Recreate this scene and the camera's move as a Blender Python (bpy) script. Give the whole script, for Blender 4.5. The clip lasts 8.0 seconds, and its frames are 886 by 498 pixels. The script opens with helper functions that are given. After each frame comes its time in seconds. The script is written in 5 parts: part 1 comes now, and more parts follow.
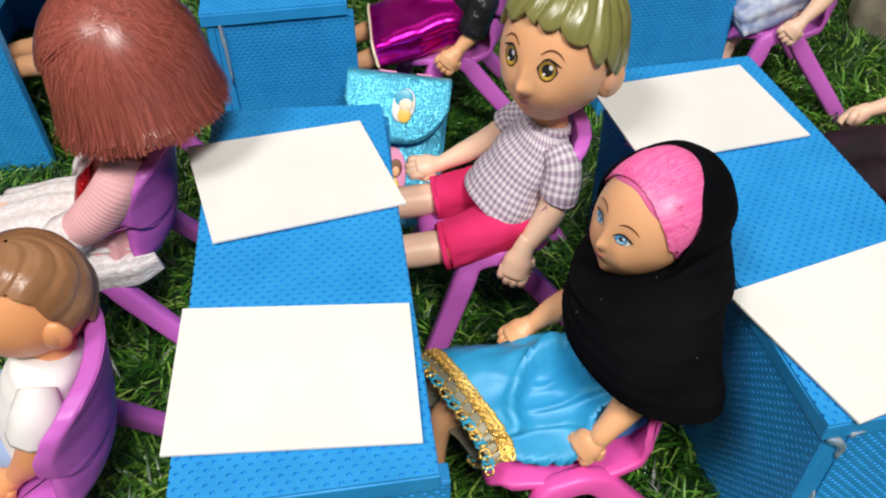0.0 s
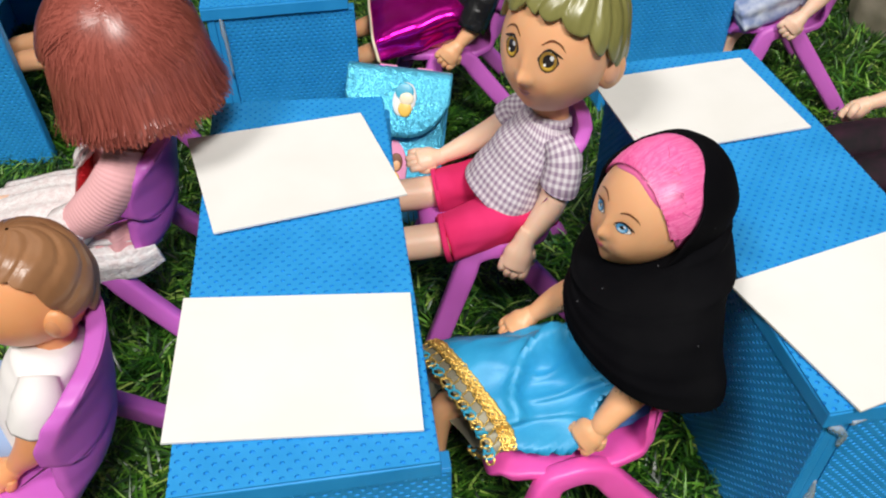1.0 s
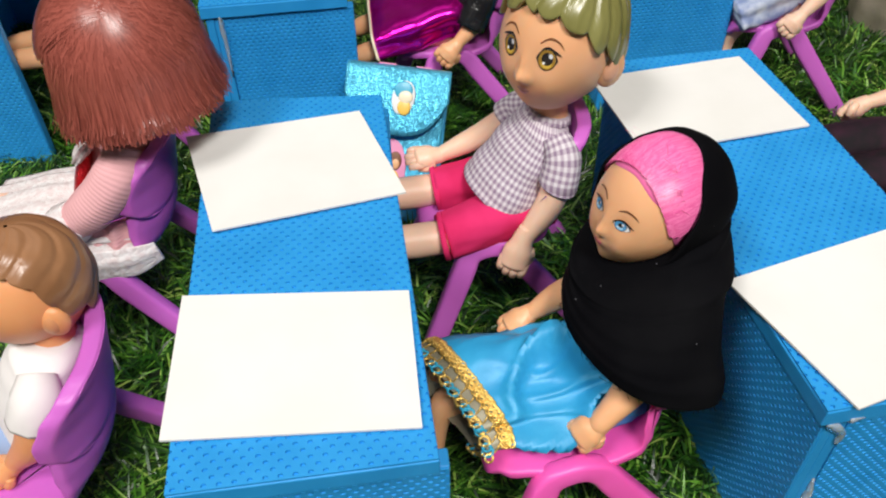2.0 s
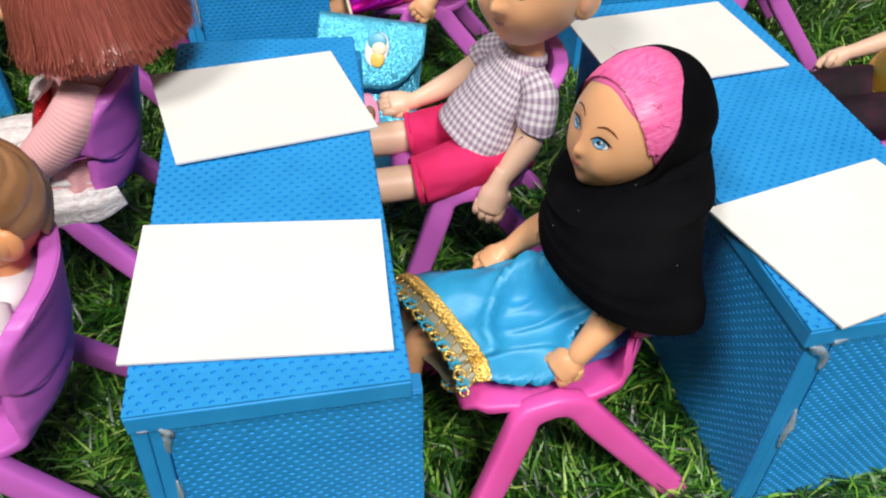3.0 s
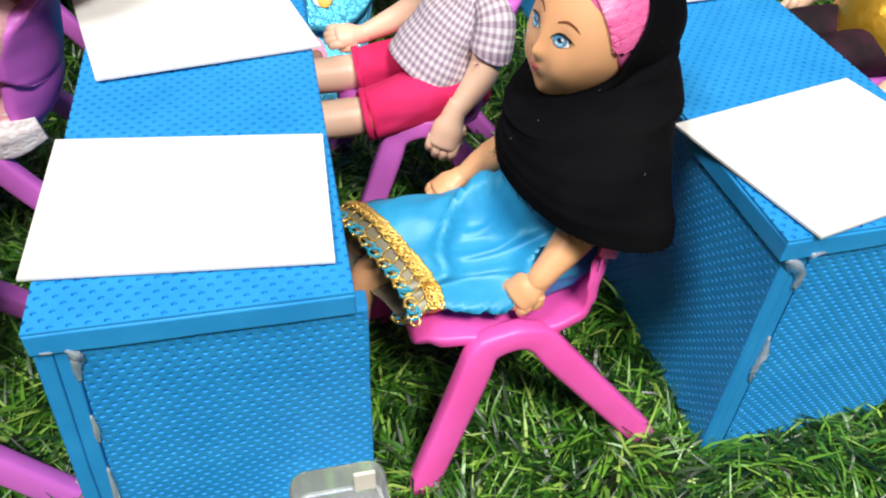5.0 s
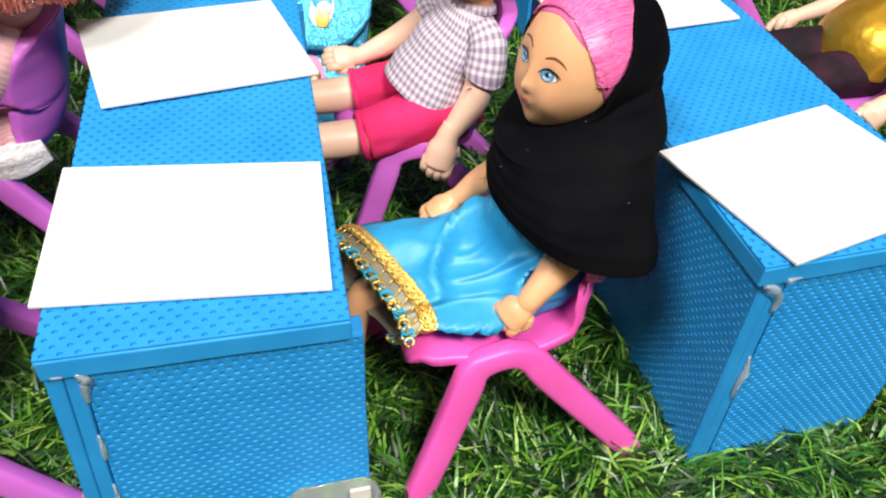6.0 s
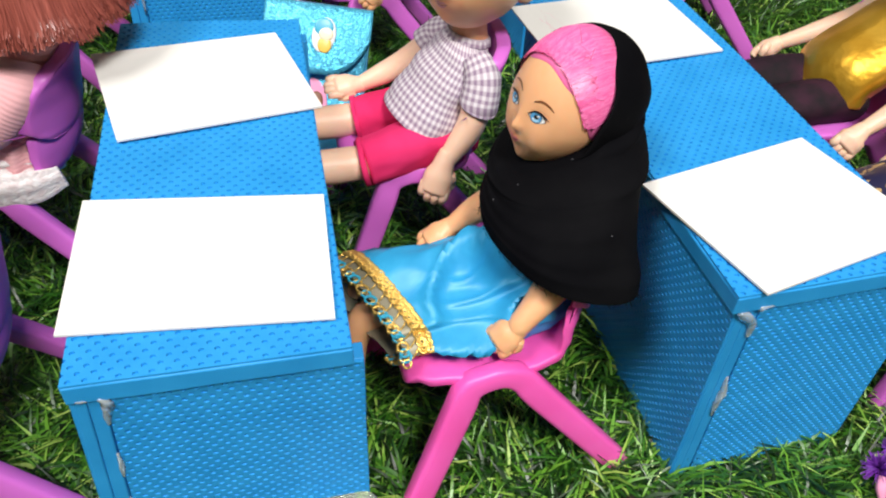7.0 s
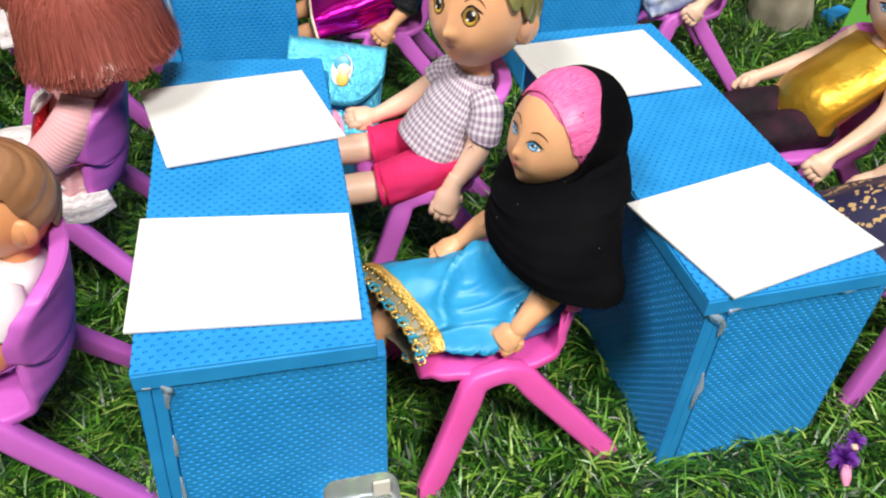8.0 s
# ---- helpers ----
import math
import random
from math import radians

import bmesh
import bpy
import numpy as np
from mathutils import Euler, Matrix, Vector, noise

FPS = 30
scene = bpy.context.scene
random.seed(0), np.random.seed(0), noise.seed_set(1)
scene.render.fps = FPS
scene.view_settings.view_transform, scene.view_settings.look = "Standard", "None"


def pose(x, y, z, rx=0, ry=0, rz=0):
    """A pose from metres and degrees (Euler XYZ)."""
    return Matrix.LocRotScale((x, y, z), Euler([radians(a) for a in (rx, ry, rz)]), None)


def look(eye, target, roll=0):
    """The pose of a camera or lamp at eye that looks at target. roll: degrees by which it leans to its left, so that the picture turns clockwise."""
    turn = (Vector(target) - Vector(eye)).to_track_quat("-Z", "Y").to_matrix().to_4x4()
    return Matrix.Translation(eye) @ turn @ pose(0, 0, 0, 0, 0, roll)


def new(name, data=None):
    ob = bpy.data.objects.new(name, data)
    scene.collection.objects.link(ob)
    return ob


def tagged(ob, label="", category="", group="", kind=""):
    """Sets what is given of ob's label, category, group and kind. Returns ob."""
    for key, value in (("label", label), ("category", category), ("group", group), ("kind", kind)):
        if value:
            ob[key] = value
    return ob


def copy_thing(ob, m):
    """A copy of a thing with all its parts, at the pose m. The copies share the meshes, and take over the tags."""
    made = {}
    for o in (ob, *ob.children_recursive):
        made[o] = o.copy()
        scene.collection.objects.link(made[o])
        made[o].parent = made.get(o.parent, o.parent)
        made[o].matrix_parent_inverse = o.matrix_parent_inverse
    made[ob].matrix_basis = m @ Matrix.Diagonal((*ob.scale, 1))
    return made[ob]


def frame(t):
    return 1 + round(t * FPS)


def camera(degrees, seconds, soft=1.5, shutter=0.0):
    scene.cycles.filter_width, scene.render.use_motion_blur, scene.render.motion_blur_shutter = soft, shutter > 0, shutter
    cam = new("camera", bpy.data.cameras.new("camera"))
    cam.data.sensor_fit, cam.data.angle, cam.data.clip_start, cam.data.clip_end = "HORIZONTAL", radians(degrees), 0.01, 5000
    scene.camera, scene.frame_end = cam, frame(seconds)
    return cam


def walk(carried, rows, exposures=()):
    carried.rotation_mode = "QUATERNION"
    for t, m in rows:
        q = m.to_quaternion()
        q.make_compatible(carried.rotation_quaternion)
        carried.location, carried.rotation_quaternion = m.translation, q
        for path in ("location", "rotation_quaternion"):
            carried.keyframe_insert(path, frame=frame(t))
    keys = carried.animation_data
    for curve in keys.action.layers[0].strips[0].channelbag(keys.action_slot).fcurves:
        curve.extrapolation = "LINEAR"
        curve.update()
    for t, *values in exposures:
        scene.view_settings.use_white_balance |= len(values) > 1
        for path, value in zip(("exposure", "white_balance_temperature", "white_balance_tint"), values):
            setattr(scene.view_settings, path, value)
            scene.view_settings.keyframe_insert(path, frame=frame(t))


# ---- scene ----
cam = camera(58.6, 8.0, soft=2.05)
PATH = [
    (0, (-0.00756, -0.11229, 0.29905), (0.01822, 0.17671, 0.02370), -1.31),
    (0.5, (-0.00898, -0.11407, 0.29811), (0.01808, 0.17512, 0.02309), -1.08),
    (1, (-0.00814, -0.11487, 0.29623), (0.01762, 0.17451, 0.02128), -1.31),
    (2.5, (-0.00781, -0.11604, 0.29552), (0.01910, 0.17298, 0.02030), -1.05),
    (3, (-0.00751, -0.12492, 0.27263), (0.02921, 0.16298, -0.00262), 0.03),
    (3.5, (-0.00867, -0.12553, 0.25223), (0.03912, 0.15985, -0.02393), 1.21),
    (4, (-0.00913, -0.12730, 0.24196), (0.04480, 0.15744, -0.03375), 1.88),
    (4.5, (-0.00607, -0.12632, 0.23647), (0.05006, 0.15898, -0.03822), 2.25),
    (6, (-0.00394, -0.12898, 0.25190), (0.05436, 0.15605, -0.02262), 2.61),
    (6.5, (-0.00299, -0.12875, 0.25209), (0.05516, 0.15675, -0.02198), 2.60),
    (7, (-0.00437, -0.13424, 0.26924), (0.05437, 0.15063, -0.00534), 2.75),
    (7.5, (-0.00900, -0.15366, 0.28369), (0.04945, 0.13200, 0.00986), 2.71),
    (8, (-0.01229, -0.16333, 0.29140), (0.04550, 0.12990, 0.02555), 2.31),
]
walk(cam, [(t, look(eye, target, roll)) for t, eye, target, roll in PATH],
     exposures=[(0, -0.33), (2.5, -0.32), (3.5, -0.14), (4.5, -0.04), (6.0, 0.15), (6.5, 0.09), (7.0, -0.04), (8, -0.02)])

# ---- light: the ceiling lamps of a room, and light bounced from added, unseen walls ----
world = bpy.data.worlds.new("room_air")
world.use_nodes = True
world.node_tree.nodes["Background"].inputs[0].default_value = (0.9, 0.95, 1.0, 1)
world.node_tree.nodes["Background"].inputs[1].default_value = 0.004
scene.world = world


def lamp(name, place, aim, size, power, colour):
    data = bpy.data.lights.new(name, "AREA")
    data.shape, data.size, data.size_y = "RECTANGLE", size[0], size[1]
    data.energy, data.color = power, colour
    ob = new(name, data)
    ob.matrix_world = look(place, aim)
    return ob


lamp("ceiling_lamp", (-1.10, -0.70, 2.35), (0.0, 0.1, 0), (0.8, 0.5), 50, (1.0, 0.965, 0.92))
lamp("ceiling_lamp", (0.35, -1.35, 2.20), (0.0, 0.1, 0), (0.6, 0.4), 74, (1.0, 0.965, 0.92))
lamp("ceiling_lamp", (0.2, 1.00, 2.50), (0.0, 0.1, 0), (2.6, 0.8), 8, (1.0, 0.965, 0.92))


# ---- materials ----
def mat(name, colour, rough=0.5, metal=0.0, spec=0.5):
    m = bpy.data.materials.new(name)
    m.use_nodes = True
    b = m.node_tree.nodes["Principled BSDF"]
    b.inputs["Base Color"].default_value = (*colour, 1)
    b.inputs["Roughness"].default_value = rough
    b.inputs["Metallic"].default_value = metal
    b.inputs["Specular IOR Level"].default_value = spec
    return m


def nd(m, kind, **sets):
    n = m.node_tree.nodes.new(kind)
    for k, v in sets.items():
        if k in n.inputs:
            n.inputs[k].default_value = v
    return n


def ln(m, a, b):
    m.node_tree.links.new(a, b)


def bsdf(m):
    return m.node_tree.nodes["Principled BSDF"]


def vary(m, colour_a, colour_b, scale, detail=4.0, bump=0.0, bump_scale=None, dist=0.0005, coord="Object", stretch=(1, 1, 1)):
    """Colour that drifts between two tones, with fine relief."""
    tc = nd(m, "ShaderNodeTexCoord")
    mp = nd(m, "ShaderNodeMapping", Scale=stretch)
    ln(m, tc.outputs[coord], mp.inputs[0])
    nz = nd(m, "ShaderNodeTexNoise", Scale=scale, Detail=detail)
    ln(m, mp.outputs[0], nz.inputs["Vector"])
    mx = m.node_tree.nodes.new("ShaderNodeMix")
    mx.data_type = "RGBA"
    mx.inputs[6].default_value = (*colour_a, 1)
    mx.inputs[7].default_value = (*colour_b, 1)
    ramp = nd(m, "ShaderNodeMapRange")
    ramp.inputs[1].default_value, ramp.inputs[2].default_value = 0.35, 0.65
    ln(m, nz.outputs["Fac"], ramp.inputs[0])
    ln(m, ramp.outputs[0], mx.inputs[0])
    ln(m, mx.outputs[2], bsdf(m).inputs["Base Color"])
    if bump:
        n2 = nd(m, "ShaderNodeTexNoise", Scale=bump_scale or scale * 4, Detail=5.0)
        ln(m, mp.outputs[0], n2.inputs["Vector"])
        bp = nd(m, "ShaderNodeBump", Strength=bump, Distance=dist)
        ln(m, n2.outputs["Fac"], bp.inputs["Height"])
        ln(m, bp.outputs[0], bsdf(m).inputs["Normal"])
    return mx


def math_node(m, op, a, b=None):
    n = m.node_tree.nodes.new("ShaderNodeMath")
    n.operation = op
    for i, v in enumerate((a, b)):
        if v is None:
            continue
        if isinstance(v, (int, float)):
            n.inputs[i].default_value = v
        else:
            ln(m, v, n.inputs[i])
    return n.outputs[0]


def foam_material():
    """Smooth craft foam with a fine pored skin."""
    m = mat("blue_foam", (0.016, 0.29, 0.74), 0.5, 0, 0.45)
    mx = vary(m, (0.016, 0.275, 0.66), (0.024, 0.315, 0.72), 60)
    fine = nd(m, "ShaderNodeTexNoise", Scale=1800.0, Detail=3.0)
    tc = nd(m, "ShaderNodeTexCoord")
    ln(m, tc.outputs["Object"], fine.inputs["Vector"])
    bp = nd(m, "ShaderNodeBump", Strength=0.35, Distance=0.00015)
    ln(m, fine.outputs["Fac"], bp.inputs["Height"])
    ln(m, bp.outputs[0], bsdf(m).inputs["Normal"])
    return m


def glitter_material(name, base, dark):
    m = mat(name, base, 0.30, 0.55)
    tc = nd(m, "ShaderNodeTexCoord")
    vo = nd(m, "ShaderNodeTexVoronoi", Scale=3600.0)
    ln(m, tc.outputs["Object"], vo.inputs["Vector"])
    geo = nd(m, "ShaderNodeNewGeometry")
    off = nd(m, "ShaderNodeVectorMath")
    off.operation = "SUBTRACT"
    ln(m, vo.outputs["Color"], off.inputs[0])
    off.inputs[1].default_value = (0.5, 0.5, 0.5)
    sc = nd(m, "ShaderNodeVectorMath")
    sc.operation = "SCALE"
    ln(m, off.outputs[0], sc.inputs[0])
    sc.inputs[3].default_value = 0.95
    ad = nd(m, "ShaderNodeVectorMath")
    ad.operation = "ADD"
    ln(m, sc.outputs[0], ad.inputs[0])
    ln(m, geo.outputs["Normal"], ad.inputs[1])
    no = nd(m, "ShaderNodeVectorMath")
    no.operation = "NORMALIZE"
    ln(m, ad.outputs[0], no.inputs[0])
    ln(m, no.outputs[0], bsdf(m).inputs["Normal"])
    sx = nd(m, "ShaderNodeSeparateColor")
    ln(m, vo.outputs["Color"], sx.inputs[0])
    mx = m.node_tree.nodes.new("ShaderNodeMix")
    mx.data_type = "RGBA"
    mx.inputs[6].default_value = (*base, 1)
    mx.inputs[7].default_value = (*dark, 1)
    ln(m, sx.outputs[1], mx.inputs[0])
    ln(m, mx.outputs[2], bsdf(m).inputs["Base Color"])
    return m


def gingham_material():
    m = mat("gingham_cloth", (0.8, 0.78, 0.8), 0.85, 0, 0.2)
    uv = nd(m, "ShaderNodeUVMap")
    sp = nd(m, "ShaderNodeSeparateXYZ")
    ln(m, uv.outputs[0], sp.inputs[0])
    k = 2 * math.pi / 0.0031
    bands = []
    for i in (0, 1):
        s = math_node(m, "SINE", math_node(m, "MULTIPLY", sp.outputs[i], k))
        r = nd(m, "ShaderNodeMapRange")
        r.inputs[1].default_value, r.inputs[2].default_value = -0.25, 0.25
        ln(m, s, r.inputs[0])
        bands.append(r.outputs[0])
    tot = math_node(m, "MULTIPLY", math_node(m, "ADD", bands[0], bands[1]), 0.5)
    ramp = nd(m, "ShaderNodeValToRGB")
    e = ramp.color_ramp.elements
    e[0].color, e[1].color = (0.70, 0.66, 0.70, 1), (0.30, 0.215, 0.31, 1)
    mid = e.new(0.5)
    mid.color = (0.50, 0.425, 0.50, 1)
    ln(m, tot, ramp.inputs[0])
    ln(m, ramp.outputs[0], bsdf(m).inputs["Base Color"])
    nz = nd(m, "ShaderNodeTexNoise", Scale=900.0, Detail=3.0)
    tc = nd(m, "ShaderNodeTexCoord")
    ln(m, tc.outputs["Object"], nz.inputs["Vector"])
    bp = nd(m, "ShaderNodeBump", Strength=0.4, Distance=0.0003)
    ln(m, nz.outputs["Fac"], bp.inputs["Height"])
    ln(m, bp.outputs[0], bsdf(m).inputs["Normal"])
    return m


def strand_material(name, root, tip, rough=0.38):
    """Hair fibres, each a little different from the next."""
    m = mat(name, root, rough, 0, 0.5)
    geo = nd(m, "ShaderNodeNewGeometry")
    mx = m.node_tree.nodes.new("ShaderNodeMix")
    mx.data_type = "RGBA"
    mx.inputs[6].default_value = (*root, 1)
    mx.inputs[7].default_value = (*tip, 1)
    ln(m, geo.outputs["Random Per Island"], mx.inputs[0])
    ln(m, mx.outputs[2], bsdf(m).inputs["Base Color"])
    return m


def grass_material():
    m = mat("turf_blades", (0.05, 0.16, 0.02), 0.36, 0, 0.5)
    geo = nd(m, "ShaderNodeNewGeometry")
    ramp = nd(m, "ShaderNodeValToRGB")
    e = ramp.color_ramp.elements
    e[0].color, e[1].color = (0.004, 0.016, 0.003, 1), (0.40, 0.56, 0.12, 1)
    for at, c in ((0.34, (0.010, 0.048, 0.006, 1)), (0.64, (0.038, 0.155, 0.012, 1)), (0.90, (0.15, 0.36, 0.034, 1))):
        e.new(at).color = c
    ln(m, geo.outputs["Random Per Island"], ramp.inputs[0])
    ln(m, ramp.outputs[0], bsdf(m).inputs["Base Color"])
    return m


def striped_knit_material():
    m = mat("pink_rib_knit", (0.78, 0.42, 0.44), 0.9, 0, 0.2)
    uv = nd(m, "ShaderNodeUVMap")
    sp = nd(m, "ShaderNodeSeparateXYZ")
    ln(m, uv.outputs[0], sp.inputs[0])
    s = math_node(m, "SINE", math_node(m, "MULTIPLY", sp.outputs[1], 2 * math.pi / 0.0017))
    bp = nd(m, "ShaderNodeBump", Strength=0.22, Distance=0.0004)
    ln(m, s, bp.inputs["Height"])
    ln(m, bp.outputs[0], bsdf(m).inputs["Normal"])
    return m


def brocade_material():
    m = mat("navy_brocade", (0.02, 0.02, 0.07), 0.5)
    uv = nd(m, "ShaderNodeUVMap")
    vo = nd(m, "ShaderNodeTexVoronoi", Scale=330.0)
    ln(m, uv.outputs[0], vo.inputs["Vector"])
    nz = nd(m, "ShaderNodeTexNoise", Scale=85.0, Detail=1.0)
    ln(m, uv.outputs[0], nz.inputs["Vector"])
    a = math_node(m, "LESS_THAN", vo.outputs["Distance"], 0.42)
    b = math_node(m, "GREATER_THAN", nz.outputs["Fac"], 0.49)
    f = math_node(m, "MULTIPLY", a, b)
    mx = m.node_tree.nodes.new("ShaderNodeMix")
    mx.data_type = "RGBA"
    mx.inputs[6].default_value = (0.018, 0.016, 0.06, 1)
    mx.inputs[7].default_value = (0.55, 0.36, 0.15, 1)
    ln(m, f, mx.inputs[0])
    ln(m, mx.outputs[2], bsdf(m).inputs["Base Color"])
    return m


FOAM = foam_material()
PAPER = mat("white_card", (0.79, 0.78, 0.75), 0.65, 0, 0.3)
vary(PAPER, (0.78, 0.77, 0.74), (0.81, 0.80, 0.775), 40, bump=0.08, bump_scale=900, dist=0.0002)
GLUE = mat("clear_glue", (0.80, 0.90, 0.95), 0.22, 0, 0.6)
bsdf(GLUE).inputs["Transmission Weight"].default_value = 0.68
PURPLE = mat("purple_plastic", (0.54, 0.11, 0.54), 0.42)
vary(PURPLE, (0.56, 0.125, 0.54), (0.61, 0.145, 0.59), 30, bump=0.05, bump_scale=500)
PINKCH = mat("pink_plastic", (0.84, 0.09, 0.44), 0.40)
vary(PINKCH, (0.84, 0.095, 0.43), (0.88, 0.115, 0.49), 30, bump=0.05, bump_scale=500)
for plastic in (PURPLE, PINKCH):
    bsdf(plastic).inputs["Subsurface Weight"].default_value = 0.15
    bsdf(plastic).inputs["Subsurface Radius"].default_value = (0.004, 0.002, 0.003)
SKIN = mat("doll_vinyl", (0.70, 0.40, 0.25), 0.40)
vary(SKIN, (0.80, 0.41, 0.205), (0.84, 0.45, 0.24), 40)
TAN = mat("tan_vinyl", (0.62, 0.30, 0.15), 0.40)
vary(TAN, (0.74, 0.32, 0.13), (0.78, 0.36, 0.16), 40)
FAIR = mat("fair_vinyl", (0.84, 0.56, 0.41), 0.42)
for vinyl in (SKIN, TAN, FAIR):
    bsdf(vinyl).inputs["Subsurface Weight"].default_value = 0.25
    bsdf(vinyl).inputs["Subsurface Radius"].default_value = (0.0040, 0.0016, 0.0009)
BLACKCL = mat("black_jersey", (0.003, 0.003, 0.004), 0.85, 0, 0.05)
vary(BLACKCL, (0.002, 0.002, 0.003), (0.005, 0.005, 0.006), 30, bump=0.25, bump_scale=1500, dist=0.0002)
lint_co = nd(BLACKCL, "ShaderNodeTexCoord")
lint = nd(BLACKCL, "ShaderNodeTexVoronoi", Scale=260.0)
ln(BLACKCL, lint_co.outputs["Object"], lint.inputs["Vector"])
lint_pick = nd(BLACKCL, "ShaderNodeSeparateColor")
ln(BLACKCL, lint.outputs["Color"], lint_pick.inputs[0])
lint_dot = math_node(BLACKCL, "MULTIPLY", math_node(BLACKCL, "LESS_THAN", lint.outputs["Distance"], 0.060), math_node(BLACKCL, "GREATER_THAN", lint_pick.outputs[0], 0.80))
lint_mix = BLACKCL.node_tree.nodes.new("ShaderNodeMix")
lint_mix.data_type = "RGBA"
ln(BLACKCL, lint_dot, lint_mix.inputs[0])
ln(BLACKCL, bsdf(BLACKCL).inputs["Base Color"].links[0].from_socket, lint_mix.inputs[6])
lint_mix.inputs[7].default_value = (0.10, 0.10, 0.11, 1)
ln(BLACKCL, lint_mix.outputs[2], bsdf(BLACKCL).inputs["Base Color"])
SATIN = mat("blue_satin", (0.03, 0.36, 0.66), 0.46, 0.05)
vary(SATIN, (0.020, 0.29, 0.57), (0.032, 0.35, 0.65), 80, bump=0.22, bump_scale=260, dist=0.0008)
GOLD = mat("gold_trim", (0.92, 0.62, 0.17), 0.32, 0.8)
GAUZE = mat("dark_gauze", (0.26, 0.24, 0.17), 0.45, 0.3)
CYAN = mat("blue_cord", (0.03, 0.36, 0.55), 0.45)
PINKHAIR = strand_material("pink_hair", (0.80, 0.10, 0.33), (0.92, 0.22, 0.48), 0.38)
REDHAIR = strand_material("auburn_hair", (0.22, 0.050, 0.036), (0.38, 0.100, 0.074), 0.32)
OLIVE = mat("olive_moulded_hair", (0.20, 0.19, 0.055), 0.28)
vary(OLIVE, (0.17, 0.16, 0.045), (0.24, 0.23, 0.075), 60, stretch=(1, 1, 0.3))
BROWN = mat("brown_moulded_hair", (0.23, 0.105, 0.045), 0.30)
vary(BROWN, (0.23, 0.105, 0.045), (0.33, 0.16, 0.075), 60)
WHITE = mat("white_paint", (0.82, 0.82, 0.82), 0.35)
EYEB = mat("blue_paint", (0.10, 0.34, 0.62), 0.25)
IRISLT = mat("pale_blue_paint", (0.32, 0.58, 0.80), 0.25)
EYEYLT = mat("gold_paint", (0.62, 0.40, 0.06), 0.25)
EYELINE = mat("eye_line_paint", (0.16, 0.09, 0.06), 0.35)
EYEY = mat("amber_paint", (0.36, 0.20, 0.03), 0.25)
DARK = mat("dark_paint", (0.02, 0.014, 0.012), 0.3)
LIP = mat("lip_paint", (0.70, 0.15, 0.22), 0.4)
# slightly darker vinyl tones for the inside of the ears
EARIN = mat("inner_ear_vinyl", (0.78, 0.40, 0.24), 0.42)
TANIN = mat("inner_ear_tan_vinyl", (0.62, 0.27, 0.12), 0.42)
LIP2 = mat("pale_lip_paint", (0.62, 0.30, 0.28), 0.45)
BROW = mat("brow_paint", (0.18, 0.06, 0.02), 0.5)
GINGHAM = gingham_material()
SHORTS = mat("crimson_cotton", (0.66, 0.025, 0.13), 0.85, 0, 0.2)
vary(SHORTS, (0.62, 0.02, 0.115), (0.70, 0.03, 0.15), 60, bump=0.3, bump_scale=1500, dist=0.0002)
KNIT = striped_knit_material()
LACE = mat("white_lace", (0.80, 0.77, 0.76), 0.85)
vary(LACE, (0.80, 0.77, 0.77), (0.70, 0.60, 0.60), 350, bump=0.9, bump_scale=700, dist=0.0008)
REDSEQ = glitter_material("red_sequins", (0.75, 0.03, 0.04), (0.35, 0.0, 0.01))
TEE = mat("white_cotton", (0.78, 0.75, 0.74), 0.9, 0, 0.2)
vary(TEE, (0.76, 0.73, 0.72), (0.81, 0.78, 0.77), 60, bump=0.2, bump_scale=1200, dist=0.0002)
DENIM = mat("pale_denim", (0.28, 0.38, 0.60), 0.85)
NAVYINK = mat("navy_print", (0.03, 0.03, 0.10), 0.8)
MAGENTA = mat("magenta_foil", (0.62, 0.0, 0.33), 0.22, 0.85)
vary(MAGENTA, (0.55, 0.0, 0.28), (0.70, 0.01, 0.42), 90)
LEATHER = mat("black_patent", (0.012, 0.012, 0.013), 0.25)
vary(LEATHER, (0.01, 0.01, 0.011), (0.02, 0.02, 0.022), 60, bump=0.8, bump_scale=180, dist=0.002)
GOLDSH = mat("gold_lame", (0.72, 0.40, 0.035), 0.34, 0.75)
vary(GOLDSH, (0.62, 0.33, 0.025), (0.78, 0.47, 0.06), 60, bump=0.55, bump_scale=26, dist=0.006)
TROUSER = mat("plum_black_cloth", (0.03, 0.018, 0.026), 0.75, 0, 0.15)
vary(TROUSER, (0.012, 0.009, 0.012), (0.035, 0.012, 0.024), 90, bump=0.2, bump_scale=900)
PALEBL = mat("pale_blue_dress", (0.38, 0.46, 0.62), 0.6)
vary(PALEBL, (0.22, 0.28, 0.48), (0.55, 0.60, 0.70), 130)
BROCADE = brocade_material()
GLITTER = glitter_material("blue_glitter", (0.16, 0.66, 0.88), (0.05, 0.46, 0.74))
BAGSIDE = mat("blue_vinyl", (0.03, 0.33, 0.58), 0.35)
PINKFELT = mat("pink_foam", (0.78, 0.30, 0.48), 0.7)
STICKBL = mat("sticker_blue", (0.06, 0.42, 0.62), 0.35)
STICKYE = mat("sticker_yellow", (0.85, 0.55, 0.10), 0.35)
STICKCR = mat("sticker_cream", (0.85, 0.76, 0.55), 0.35)
BEIGE = mat("beige_cloth", (0.42, 0.36, 0.27), 0.9)
vary(BEIGE, (0.36, 0.31, 0.23), (0.48, 0.42, 0.33), 70, bump=0.3, bump_scale=400)
LEAFGR = mat("green_card", (0.12, 0.40, 0.05), 0.5)
